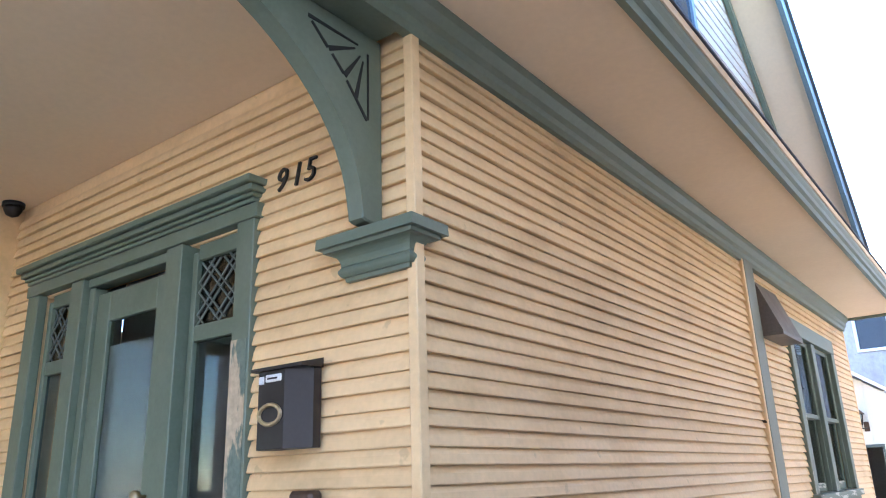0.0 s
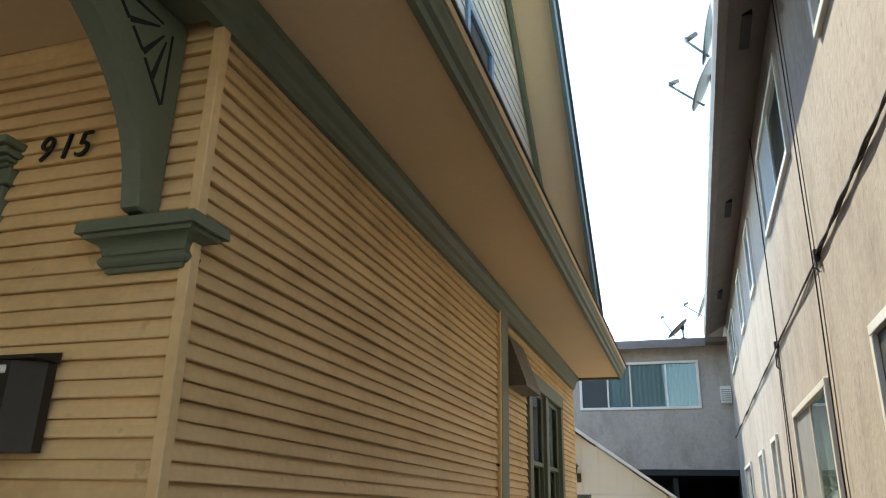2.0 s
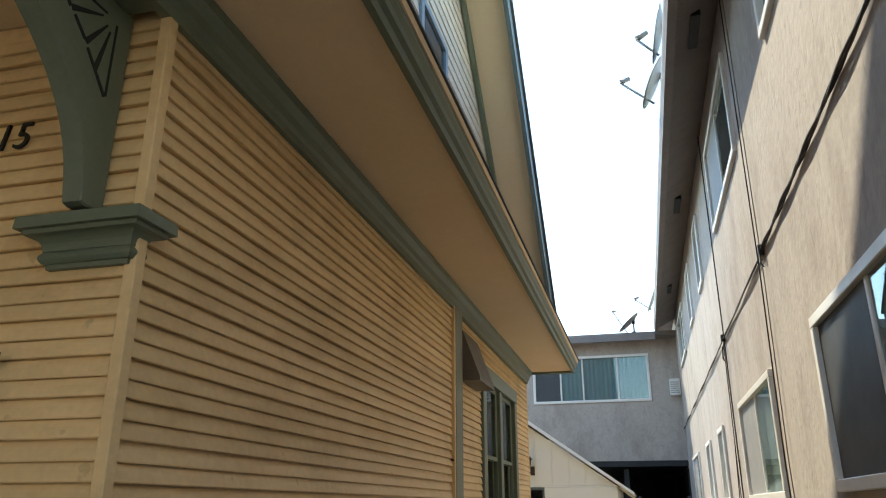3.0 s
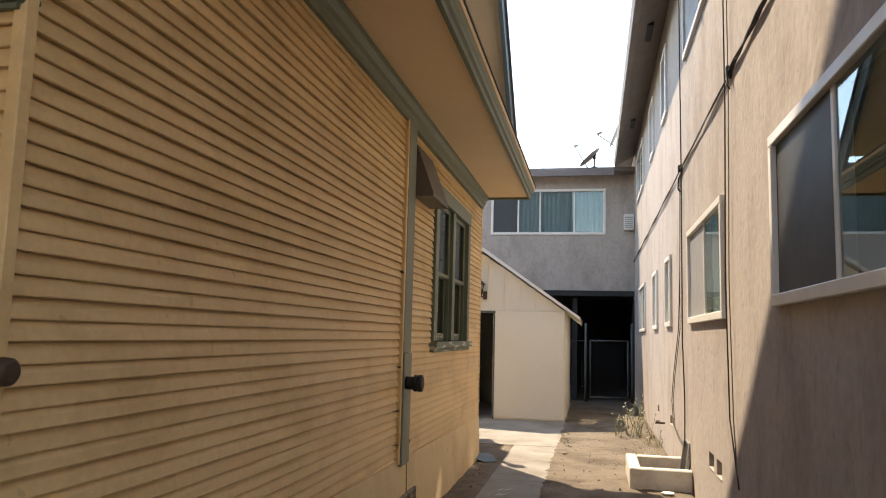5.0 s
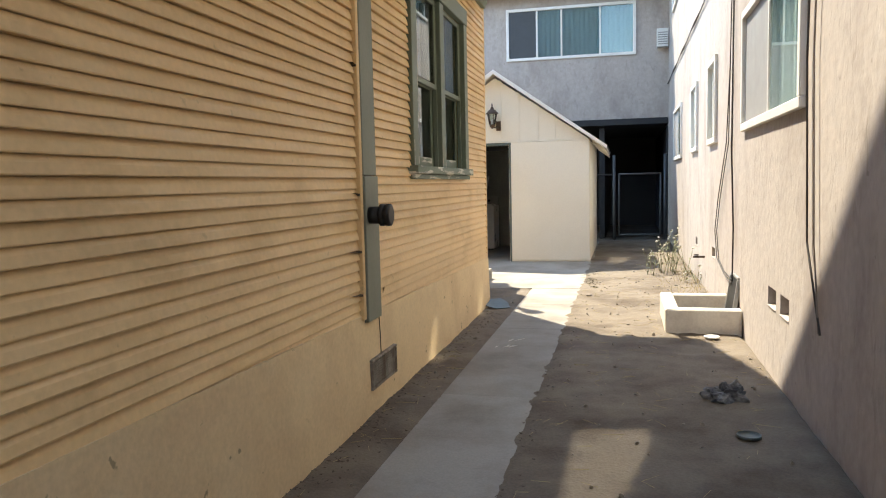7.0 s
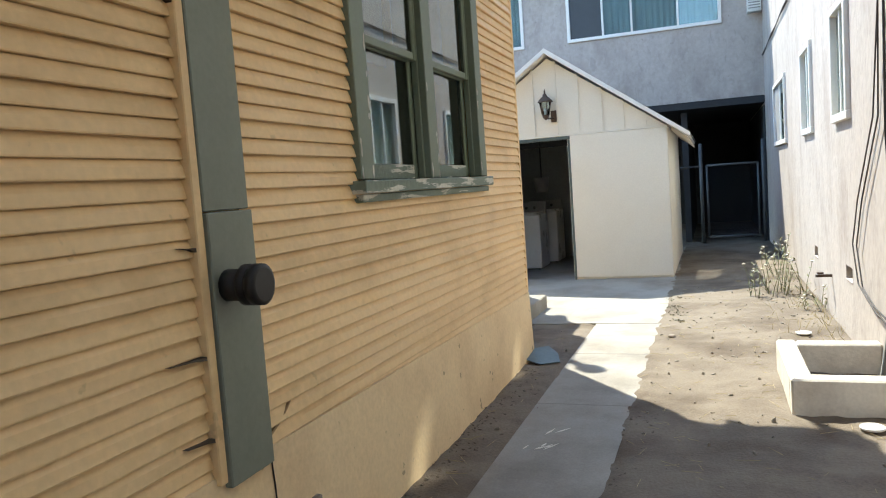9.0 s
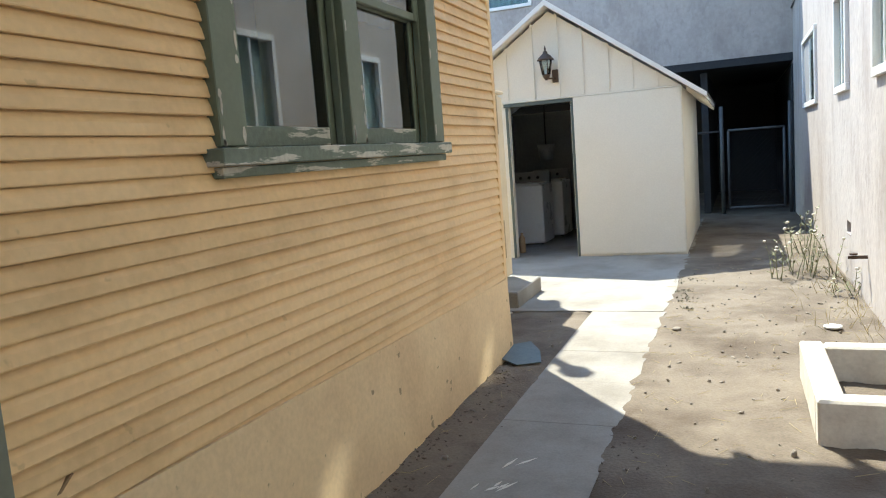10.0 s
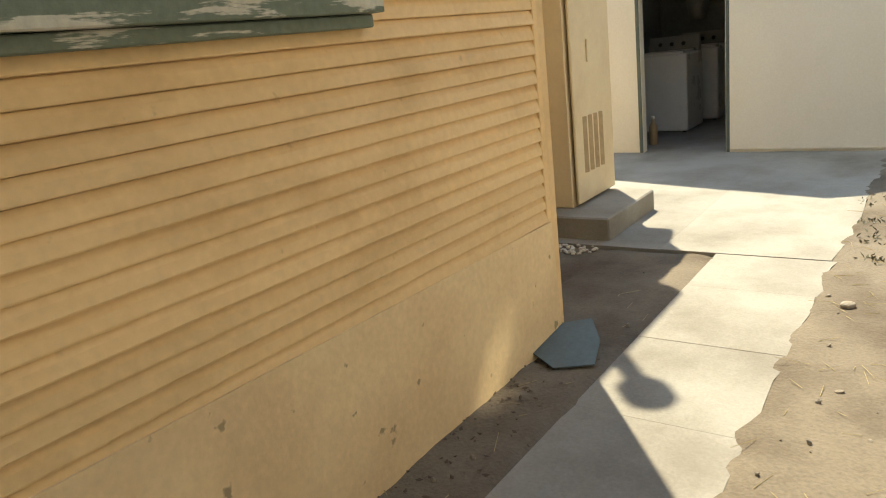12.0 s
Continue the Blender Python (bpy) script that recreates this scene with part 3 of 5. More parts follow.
for s, nm in ((1, "roof_shed_east"), (-1, "roof_shed_west")):
    ex = SPX + s * (SX1 - SPX + 0.27)
    ez = SPZ - SL * (SX1 - SPX + 0.27)
    tagged(prism(nm, [(SPX, SPZ), (ex, ez), (ex, ez + 0.05), (SPX, SPZ + 0.055)], "y", SY - 0.12, 18.4, WHITE), "white-edged roof slope of the shed", "roof", kind="structure")


# ---- shed: boards, roof edge, lamp, laundry ----
def gable_top(x):
    return SPZ - SL * abs(x - SPX) - 0.02


for x in (-3.62, -3.29, -2.958, -2.60, -2.27, -1.966, -1.646, -1.354, -1.06):
    bm = bmesh.new()
    add_prism(bm, [(x - 0.012, 2.07), (x + 0.012, 2.07), (x + 0.012, gable_top(x + 0.012)), (x - 0.012, gable_top(x - 0.012))], "y", SY + 0.002, SY + 0.019)
    tagged(part("trim_batten", bm, PLASTER), "narrow cream batten on the shed gable", "trim", kind="structure")
tagged(box("trim_shed_ledge", SX0, SX1, SY - 0.012, SY + 0.018, 2.05, 2.072, PLASTER), "cream ledge under the gable boards", "trim", kind="structure")
tagged(box("trim_shed_panel", -2.10, SX1 - 0.01, SY - 0.022, SY - 0.002, 0.03, 2.045, PLASTER), "smooth cream panel beside the shed door", "panel", kind="structure")
tagged(box("trim_shed_lintel", -3.02, -2.09, SY - 0.02, SY + 0.06, 2.0, 2.046, SHEET), "grey-green lintel over the shed door", "trim", kind="structure")
tagged(box("trim_shed_jamb", -3.0, -2.965, SY - 0.012, SY + 0.06, 0.0, 1.998, SHEET), "grey-green jamb of the shed door", "trim", kind="structure")
tagged(box("trim_shed_jamb_east", -2.135, -2.105, SY - 0.01, SY + 0.06, 0.0, 1.998, SHEET), "grey-green jamb of the shed door", "trim", kind="structure")
for s, nm in ((1, "east"), (-1, "west")):
    ex = SPX + s * (SX1 - SPX + 0.29)
    ez = SPZ - SL * (SX1 - SPX + 0.29)
    tagged(prism("roof_shed_edge_" + nm, [(SPX, SPZ + 0.01), (ex, ez + 0.01), (ex, ez + 0.062), (SPX, SPZ + 0.075)], "y", SY - 0.15, SY - 0.122, WHITE), "pale metal edge along the shed roof", "roof edge", kind="structure")
    tagged(prism("roof_shed_cover_" + nm, [(SPX, SPZ + 0.057), (ex, ez + 0.052), (ex, ez + 0.066), (SPX, SPZ + 0.075)], "y", SY - 0.118, 18.4, ROOFING), "worn shingles on the shed roof", "roof", kind="structure")
    for k in range(5):
        y = SY + 0.35 + 0.75 * k
        tagged(prism("rafter_tail", [(ex - s * 0.26, ez + 0.13), (ex - s * 0.02, ez - 0.05), (ex - s * 0.02, ez - 0.003), (ex - s * 0.26, ez + 0.185)], "y", y, y + 0.05, PLASTER), "cream rafter tail under the shed eave", "rafter", kind="structure")


def coach_lamp(x, y, z):
    t = thing("wall_lantern", x, y, z, "dark bronze coach lantern with clear glass on the shed gable", "wall lamp")
    box("back_plate", x + 0.05, x + 0.13, y - 0.03, y, z + 0.0, z + 0.16, BRONZE, t)
    tube("arm", (x + 0.09, y - 0.03, z + 0.05), (x, y - 0.13, z + 0.05), 0.012, BRONZE, t)
    lathe("cup", [(0.012, 0.03), (0.04, 0.06), (0.05, 0.085), (0.05, 0.1)], (x, y - 0.13, z), BRONZE, t, seg=6)
    g = lathe("glass_shade", [(0.046, 0.101), (0.075, 0.27), (0.07, 0.275)], (x, y - 0.13, z), GLASS, t, "clear lantern glass", seg=6)
    g.visible_shadow = False
    for k in range(6):
        a = math.pi / 3 * k
        c, s = math.cos(a), math.sin(a)
        tube("rib", (x + 0.05 * c, y - 0.13 + 0.05 * s, z + 0.1), (x + 0.079 * c, y - 0.13 + 0.079 * s, z + 0.275), 0.006, BRONZE, t, seg=6)
    lathe("roof_cap", [(0.11, 0.276), (0.105, 0.29), (0.06, 0.34), (0.03, 0.36), (0.032, 0.375), (0.01, 0.40), (0.014, 0.42), (0.003, 0.46)], (x, y - 0.13, z), BRONZE, t, "domed bronze lantern cap", seg=12)
    tube("candle", (x, y - 0.13, z + 0.1), (x, y - 0.13, z + 0.19), 0.014, PAPER, t)


coach_lamp(-2.40, SY + 0.02, 2.26)


def washer(x, y, z, label):
    t = thing("washing_machine", x, y, z, label, "washing machine", "laundry machines")
    box("body", x, x + 0.62, y, y + 0.62, z + 0.02, z + 0.90, ENAMEL, t, bevel=0.015)
    box("lid", x + 0.05, x + 0.57, y + 0.04, y + 0.5, z + 0.902, z + 0.925, ENAMEL, t, bevel=0.008)
    prism("control_panel", [(y + 0.5, z + 0.901), (y + 0.62, z + 0.901), (y + 0.62, z + 1.08), (y + 0.56, z + 1.08)], "x", x + 0.01, x + 0.61, DISHGREY, t, "grey sloping control panel")
    for k in range(3):
        tube("knob", (x + 0.15 + 0.14 * k, y + 0.53, z + 1.0), (x + 0.15 + 0.14 * k, y + 0.505, z + 0.992), 0.022, BLACK, t, seg=12)
    for fx in (0.06, 0.56):
        for fy in (0.06, 0.56):
            tube("foot", (x + fx, y + fy, z), (x + fx, y + fy, z + 0.022), 0.02, BLACK, t, seg=8)


washer(-3.51, 16.08, 0.004, "white top-loading washing machine inside the shed")
washer(-3.42, 17.05, 0.004, "white laundry dryer behind the washing machine")
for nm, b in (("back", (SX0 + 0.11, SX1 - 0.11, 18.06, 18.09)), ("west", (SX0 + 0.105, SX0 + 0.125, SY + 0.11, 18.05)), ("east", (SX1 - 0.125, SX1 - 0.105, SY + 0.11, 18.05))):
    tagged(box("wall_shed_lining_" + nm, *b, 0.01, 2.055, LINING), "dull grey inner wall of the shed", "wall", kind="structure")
t = thing("laundry_bottle", -3.02, 15.28, 0.004, "small brown bottle standing on the shed floor", "bottle")
lathe("bottle", [(0.04, 0), (0.045, 0.02), (0.045, 0.2), (0.018, 0.25), (0.018, 0.28)], (-3.02, 15.28, 0.004), BARK, t)
lathe("cap", [(0.02, 0.281), (0.02, 0.31)], (-3.02, 15.28, 0.004), PAPER, t)
t = thing("hanging_chain", -3.02, 17.0, 1.25, "dark chain hanging with a bucket in the shed", "chain")
tube("chain", (-3.02, 17.0, 1.5), (-3.02, 17.0, 2.72), 0.012, BLACK, t)
lathe("bucket", [(0.1, 0), (0.14, 0.25), (0.13, 0.25)], (-3.02, 17.0, 1.25), GALV, t)


# ---- heater closet on its pad, rear wing with flue, metal sheet ----
tagged(box("pad", -3.3, -2.06, 11.67, 12.52, -0.05, 0.15, CONCRETE, bevel=0.01), "thick concrete pad under the heater closet", "pad", kind="structure")


def heater_closet(x0, x1, y0, y1, z0, z1):
    t = thing("heater_closet", (x0 + x1) / 2, (y0 + y1) / 2, z0, "cream painted sheet-metal water heater closet, its door ajar", "closet")
    box("body", x0, x1 - 0.03, y0, y1, z0, z1, CREAMMETAL, t, bevel=0.006)
    box("roof", x0 - 0.02, x1 + 0.02, y0 - 0.02, y1 + 0.02, z1 + 0.001, z1 + 0.03, CREAMMETAL, t)
    d = box("door", x1 - 0.012, x1 + 0.008, y0 + 0.02, y1 - 0.01, z0 + 0.02, z1 - 0.03, CREAMMETAL, t, "dented cream metal door with louvres", 0.006)
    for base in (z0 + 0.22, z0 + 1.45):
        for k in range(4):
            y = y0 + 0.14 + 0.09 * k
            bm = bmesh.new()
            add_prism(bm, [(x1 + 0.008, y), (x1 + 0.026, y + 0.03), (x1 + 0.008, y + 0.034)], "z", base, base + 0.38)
            part("louvre", bm, LOUVRE, d, "louvre coloured brown for its shade")
    box("latch", x1 + 0.008, x1 + 0.02, y0 + 0.25, y0 + 0.28, z0 + 0.95, z0 + 1.1, CREAMMETAL, d)


heater_closet(-3.05, -2.37, 11.89, 12.56, 0.15, 2.0)
wall_wing = wall("wall_wing", "x", -3.25, -3.1, HR + 0.14, 12.75, 0.0, 3.2, [], SIDING, "cream wall of the set-back rear wing")
tagged(box("wall_wing_rear", -12, -3.102, 12.76, 12.9, 0, 3.2, SIDING), "cream rear wall of the wing", "wall", kind="structure")
tagged(box("roof_wing", -12, -2.74, HR + 0.16, 12.6, 3.2, 3.32, ROOFING), "low dark roof of the rear wing", "roof", kind="structure")
tagged(prism("roof_wing_rear", [(12.602, 3.2), (13.35, 2.56), (13.35, 2.66), (12.602, 3.32)], "x", -12, -2.86, ROOFING), "sloping rear roof of the wing", "roof", kind="structure")
t = thing("flue_pipe", -2.82, 11.87, 3.30, "galvanised flue pipe with a round cap on the wing roof", "flue")
tube("pipe", (-2.82, 11.87, 3.28), (-2.82, 11.87, 3.86), 0.045, GALV, t)
lathe("cap", [(0.07, 3.84), (0.10, 3.9), (0.10, 4.02), (0.03, 4.08)], (-2.82, 11.87, 0), GALV, t)
bm = bmesh.new()
hexa = [(-1.69, 9.90, 0.055), (-1.69, 10.16, 0.075), (-1.57, 10.27, 0.075), (-1.46, 10.10, 0.055), (-1.41, 9.92, 0.03), (-1.55, 9.83, 0.03)]
lo = [bm.verts.new((x, y, z - 0.006)) for x, y, z in hexa]
hi = [bm.verts.new(p) for p in hexa]
bm.faces.new(lo)
bm.faces.new(hi)
for i in range(6):
    bm.faces.new((lo[i], lo[(i + 1) % 6], hi[(i + 1) % 6], hi[i]))
tagged(part("metal_plate", bm, SHEET), "grey-green six-sided metal plate leaning on a stone", "plate")
bm = bmesh.new()
bmesh.ops.create_icosphere(bm, subdivisions=2, radius=0.05, matrix=Matrix.Translation((-1.55, 10.0, 0.005)) @ Matrix.Diagonal((1.4, 1.2, 0.7, 1)))
tagged(part("stone", bm, STONE), "grey stone propping the metal plate", "stone")


# ---- yellow house: side window ----
def sash(t, y0, y1, z0, z1, x, bottom, material):
    s = box("sash", x - 0.035, x, y0, y0 + 0.05, z0, z1, GREEN, t)
    box("stile", x - 0.035, x, y1 - 0.05, y1, z0, z1, GREEN, s)
    box("bottom_rail", x - 0.034, x - 0.001, y0 + 0.051, y1 - 0.051, z0, z0 + bottom, material, s, "bottom rail with flaking paint" if material == WORN else "")
    box("top_rail", x - 0.034, x - 0.001, y0 + 0.051, y1 - 0.051, z1 - 0.04, z1, GREEN, s)
    p = box("pane", x - 0.014, x - 0.010, y0 + 0.045, y1 - 0.045, z0 + bottom - 0.005, z1 - 0.035, OLDGLASS, s)
    p.visible_shadow = False


w = thing("window_1", HX, 8.18, 1.43, "pair of old green wooden sash windows with flaking paint", "window", kind="structure")
cx = HX + 0.034
box("casing", HX - 0.02, cx, 7.22, 7.36, 1.502, 2.84, GREEN, w)
box("casing", HX - 0.02, cx, 9.00, 9.13, 1.502, 2.84, GREEN, w)
box("head_casing", HX - 0.02, cx + 0.004, 7.21, 9.14, 2.842, 2.985, GREEN, w)
box("mullion", HX - 0.15, cx - 0.008, 8.10, 8.235, 1.502, 2.838, GREEN, w)
box("window_sill", HX - 0.15, HX + 0.075, 7.17, 9.13, 1.440, 1.497, WORN, w, "flaking weathered window sill")
box("apron", HX - 0.01, HX + 0.045, 7.20, 9.11, 1.402, 1.438, WORN, w, "bare wooden strip under the sill")
for a, b in ((7.365, 8.095), (8.24, 8.995)):
    box("stop", HX - 0.045, HX - 0.008, a, a + 0.016, 1.503, 2.838, GREEN, w)
    box("stop", HX - 0.045, HX - 0.008, b - 0.016, b, 1.503, 2.838, GREEN, w)
    sash(w, a + 0.001, b - 0.001, 2.13, 2.838, HX - 0.012, 0.04, GREEN)
    sash(w, a + 0.001, b - 0.001, 1.503, 2.165, HX - 0.05, 0.075, WORN)
rng = random.Random(21)
CHIP = surface("bare_white_primer", (0.55, 0.53, 0.46), 0.8, stain=(0.3, 0.25, 0.18), amount=0.6, scale=25, grain=80, bump=0.3)
for cy0, cy1, cxx, num in ((7.225, 7.355, cx, 11), (9.005, 9.125, cx, 7), (8.105, 8.23, cx - 0.008, 12)):
    bm = bmesh.new()
    for k in range(num):
        side = rng.choice((cy0 + 0.012, cy1 - 0.012))
        y, z = side + rng.uniform(-0.004, 0.004), 1.51 + 0.7 * rng.random() ** 2
        ry, rz = rng.uniform(0.004, 0.011), rng.uniform(0.012, 0.04)
        ring = [(y + ry * math.cos(a) * rng.uniform(0.6, 1.1), z + rz * math.sin(a) * rng.uniform(0.6, 1.1)) for a in [2 * math.pi * i / 9 for i in range(9)]]
        add_prism(bm, [(min(max(p, cy0 + 0.001), cy1 - 0.001), max(q, 1.503)) for p, q in ring], "x", cxx - 0.001, cxx + 0.0012)
    part("paint_chips", bm, CHIP, w, "patches of bare wood where paint has chipped")
room = thing("wall_room_side", -3.5, 8, 0.6, "dim room behind the side window", "room", kind="structure")
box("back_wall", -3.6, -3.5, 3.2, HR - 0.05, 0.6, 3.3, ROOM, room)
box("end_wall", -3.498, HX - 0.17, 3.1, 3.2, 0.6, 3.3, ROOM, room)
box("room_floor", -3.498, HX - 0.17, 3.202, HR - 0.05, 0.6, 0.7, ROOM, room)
bm = bmesh.new()
for a, b in ((7.3, 8.1), (8.22, 9.05)):
    pts = [bm.verts.new((HX - 0.2 - 0.015 * math.sin(k * 1.9), a + (b - a) * k / 20, z)) for k in range(21) for z in (2.12, 2.9)]
    for k in range(20):
        bm.faces.new((pts[2 * k], pts[2 * k + 2], pts[2 * k + 3], pts[2 * k + 1]))
shade = tagged(part("window_blind", bm, CURTAIN), "half-drawn pale grey blind behind the sash", "blind")
shade.modifiers.new("thickness", "SOLIDIFY").thickness = 0.003


# ---- yellow house: pipe stub, metal hood, foundation vents ----
t = thing("cleanout_pipe", HX + 0.04, 6.24, 1.2, "black plastic drain pipe stub with a ribbed cap", "pipe")
lathe("pipe", [(0.05, 0.03), (0.05, 0.105)], (HX, 6.21, 1.19), BLACK, t, axis="x", seg=20)
lathe("cap", [(0.055, 0.106), (0.064, 0.11), (0.064, 0.13), (0.058, 0.132), (0.058, 0.14), (0.064, 0.142), (0.064, 0.17), (0.05, 0.176)], (HX, 6.21, 1.19), BLACK, t, "ribbed black screw cap", axis="x", seg=20)
t = thing("vent_hood", HX + 0.02, 6.6, 2.75, "brown-grey sheet-metal hood fixed high on the siding", "vent hood")
HOOD = surface("brown_grey_hood_paint", (0.13, 0.11, 0.09), 0.5, amount=0.4, scale=6, grain=50, bump=0.1)
prism("hood", [(HX + 0.002, 3.13), (HX + 0.02, 3.13), (HX + 0.17, 2.72), (HX + 0.17, 2.69), (HX + 0.002, 2.69)], "y", 6.42, 7.05, HOOD, t)
VENTMETAL = surface("dusty_rusting_vent_metal", (0.3, 0.27, 0.235), 0.7, metal=0.2, stain=(0.13, 0.085, 0.055), amount=0.8, scale=9, grain=60, bump=0.4, stretch=(1, 1, 0.6), vary=0.15, edge=(0.45, 0.6))
for y, lab in ((6.18, 0), (3.48, 1)):
    t = thing("foundation_vent", HX + 0.03, y + 0.24, 0.2, "dusty rusting grey metal vent screen in the foundation wall", "vent", "foundation vents")
    z = 0.155 if not lab else 0.215
    box("frame", HX + 0.012, HX + 0.046, y, y + 0.47, z, z + 0.018, VENTMETAL, t)
    box("frame", HX + 0.012, HX + 0.046, y, y + 0.47, z + 0.165, z + 0.183, VENTMETAL, t)
    box("frame", HX + 0.012, HX + 0.046, y, y + 0.018, z + 0.019, z + 0.164, VENTMETAL, t)
    box("frame", HX + 0.012, HX + 0.046, y + 0.452, y + 0.47, z + 0.019, z + 0.164, VENTMETAL, t)
    box("frame", HX + 0.012, HX + 0.044, y + 0.22, y + 0.24, z + 0.019, z + 0.164, VENTMETAL, t)
    box("backing", HX + 0.012, HX + 0.033, y + 0.018, y + 0.452, z + 0.018, z + 0.165, BLACK, t)
    for k in range(9):
        box("slat", HX + 0.034, HX + 0.041, y + 0.019, y + 0.451, z + 0.025 + 0.0155 * k, z + 0.034 + 0.0155 * k, VENTMETAL, t, bevel=0)


# ---- porch: floor, ceiling, beam, cap, bracket ----
# floor, ceiling, beam and deck drawn out unseen to dim the porch wall
tagged(box("floor_porch", -6.5, HX - 0.05, -2.3, HF + 0.018, 0.55, 0.70, CONCRETE), "grey painted porch floor", "floor", kind="structure")
tagged(box("ceiling_porch", -6.5, HX - 0.21, -2.5, HF + 0.018, 3.335, 3.38, SOFFIT), "plain beige porch ceiling", "ceiling", kind="structure")
tagged(box("beam_porch", HX - 0.20, HX - 0.012, -2.4, HF - 0.03, 3.255, 3.40, GREEN), "grey-green porch beam", "beam", kind="structure")
tagged(box("wall_porch_west", -4.88, -4.72, -2.3, HF + 0.018, 0.7, 3.33, SIDING), "cream siding wall at the end of the porch", "wall", kind="structure")
tagged(box("roof_deck_porch", -6.5, HX - 0.25, -2.6, 10.0, 3.45, 3.55, SOFFIT), "boarded deck over the porch and rooms", "deck", kind="structure")
t = thing("window_14", -4.70, 1.0, 1.2, "dark green framed window at the end of the porch", "window", kind="structure")
box("window_frame", -4.718, -4.67, 0.2, 1.78, 2.7, 2.86, GREEN, t)
box("window_frame", -4.718, -4.67, 1.64, 1.78, 1.2, 2.698, GREEN, t)
box("window_frame", -4.718, -4.67, 0.2, 0.34, 1.2, 2.698, GREEN, t)
box("pane", -4.716, -4.70, 0.34, 1.64, 1.2, 2.70, OLDGLASS, t)
cap = thing("trim_cap", HX - 0.1, HF - 0.05, 2.36, "grey-green moulded capital shelf at the house corner", "capital", kind="structure")


def cap_ring(z0, z1, o0, o1, name):
    """One step of the capital, wrapped round the corner; o: how far it stands out."""
    bm = bmesh.new()
    lo = [(-1.985 - o0, HF + 0.0), (-1.985 - o0, HF - 0.033 - o0), (HX + 0.014 + o0, HF - 0.033 - o0), (HX + 0.014 + o0, HF + 0.02 + o0), (HX - 0.03, HF + 0.02 + o0), (HX - 0.03, HF + 0.0)]
    hi = [(-1.985 - o1, HF + 0.0), (-1.985 - o1, HF - 0.033 - o1), (HX + 0.014 + o1, HF - 0.033 - o1), (HX + 0.014 + o1, HF + 0.02 + o1), (HX - 0.03, HF + 0.02 + o1), (HX - 0.03, HF + 0.0)]
    a = [bm.verts.new((x, y, z0)) for x, y in lo]
    b = [bm.verts.new((x, y, z1)) for x, y in hi]
    bm.faces.new(a)
    bm.faces.new(b)
    for i in range(6):
        bm.faces.new((a[i], a[(i + 1) % 6], b[(i + 1) % 6], b[i]))
    part(name, bm, GREEN, cap)


cap_ring(2.369, 2.384, -0.006, -0.004, "fillet")
for k in range(6):
    a0, a1 = math.pi * k / 6, math.pi * (k + 1) / 6
    cap_ring(2.384 + 0.0065 * k, 2.3905 + 0.0065 * k, 0.003 + 0.011 * math.sin(a0), 0.003 + 0.011 * math.sin(a1), "torus")
for k in range(6):
    a0, a1 = math.pi / 2 * k / 6, math.pi / 2 * (k + 1) / 6
    cap_ring(2.423 + 0.046 * math.sin(a0), 2.423 + 0.046 * math.sin(a1), 0.006 + 0.038 * (1 - math.cos(a0)), 0.006 + 0.038 * (1 - math.cos(a1)), "cove")
cap_ring(2.469, 2.483, 0.05, 0.052, "bead")
cap_ring(2.483, 2.521, 0.070, 0.068, "shelf")
BX0, BX1 = -1.885, -1.815
bm = bmesh.new()
arc = [(2.085 - 1.0 * (1 - math.cos(a)), 2.545 + 0.70 * math.sin(a)) for a in [math.pi / 2 * k / 18 for k in range(19)]]
add_prism(bm, [(HF - 0.015, 2.538), (2.106, 2.538), *arc, (HF - 0.015, 3.254)], "x", BX0, BX1)
bmesh.ops.bevel(bm, geom=[e for e in bm.edges if abs(e.verts[0].co.x - e.verts[1].co.x) < 1e-5], offset=0.006, segments=1, affect="EDGES")
bracket = tagged(part("porch_bracket", bm, GREEN), "curved grey-green bracket with a pierced sunburst under the beam", "bracket", kind="structure")
# near-black bars on the bracket paint in the shade of pierced cuts
CUT = surface("deep_cut_shadow_paint", (0.02, 0.022, 0.02), 0.8, amount=0.2, scale=5, grain=30, bump=0)


def cut(p, q, w0, w1):
    d = Vector((q[0] - p[0], q[1] - p[1])).normalized()
    n = Vector((-d.y, d.x))
    pts = [(p[0] + n.x * w0, p[1] + n.y * w0), (q[0] + n.x * w1, q[1] + n.y * w1), (q[0] - n.x * w1, q[1] - n.y * w1), (p[0] - n.x * w0, p[1] - n.y * w0)]
    prism("sunburst_cut_shade", pts, "x", BX1 - 0.004, BX1 + 0.003, CUT, bracket, "dark bar for the shade inside a pierced cut")


cut((1.825, 3.185), (2.060, 3.185), 0.007, 0.003)
cut((1.840, 3.17), (1.915, 3.105), 0.005, 0.006)
cut((1.920, 3.105), (2.045, 3.165), 0.010, 0.003)
cut((1.935, 3.09), (1.990, 3.04), 0.005, 0.006)
cut((1.995, 3.035), (2.070, 3.145), 0.010, 0.003)
cut((2.005, 3.02), (2.105, 2.905), 0.005, 0.006)
cut((2.050, 2.975), (2.085, 3.13), 0.009, 0.003)
cut((2.110, 2.91), (2.110, 3.17), 0.004, 0.004)

# ---- porch: front door with sidelights ----
d = thing("door_1", -3.427, HF, 0.72, "dark green glazed front door between leaded sidelights, paint peeling", "door", kind="structure")
FYD = HF - 0.03
box("casing", -2.597, -2.49, FYD, HF + 0.02, 0.70, 2.735, GREEN, d)
box("casing", -4.41, -4.289, FYD, HF + 0.02, 0.70, 2.735, GREEN, d)
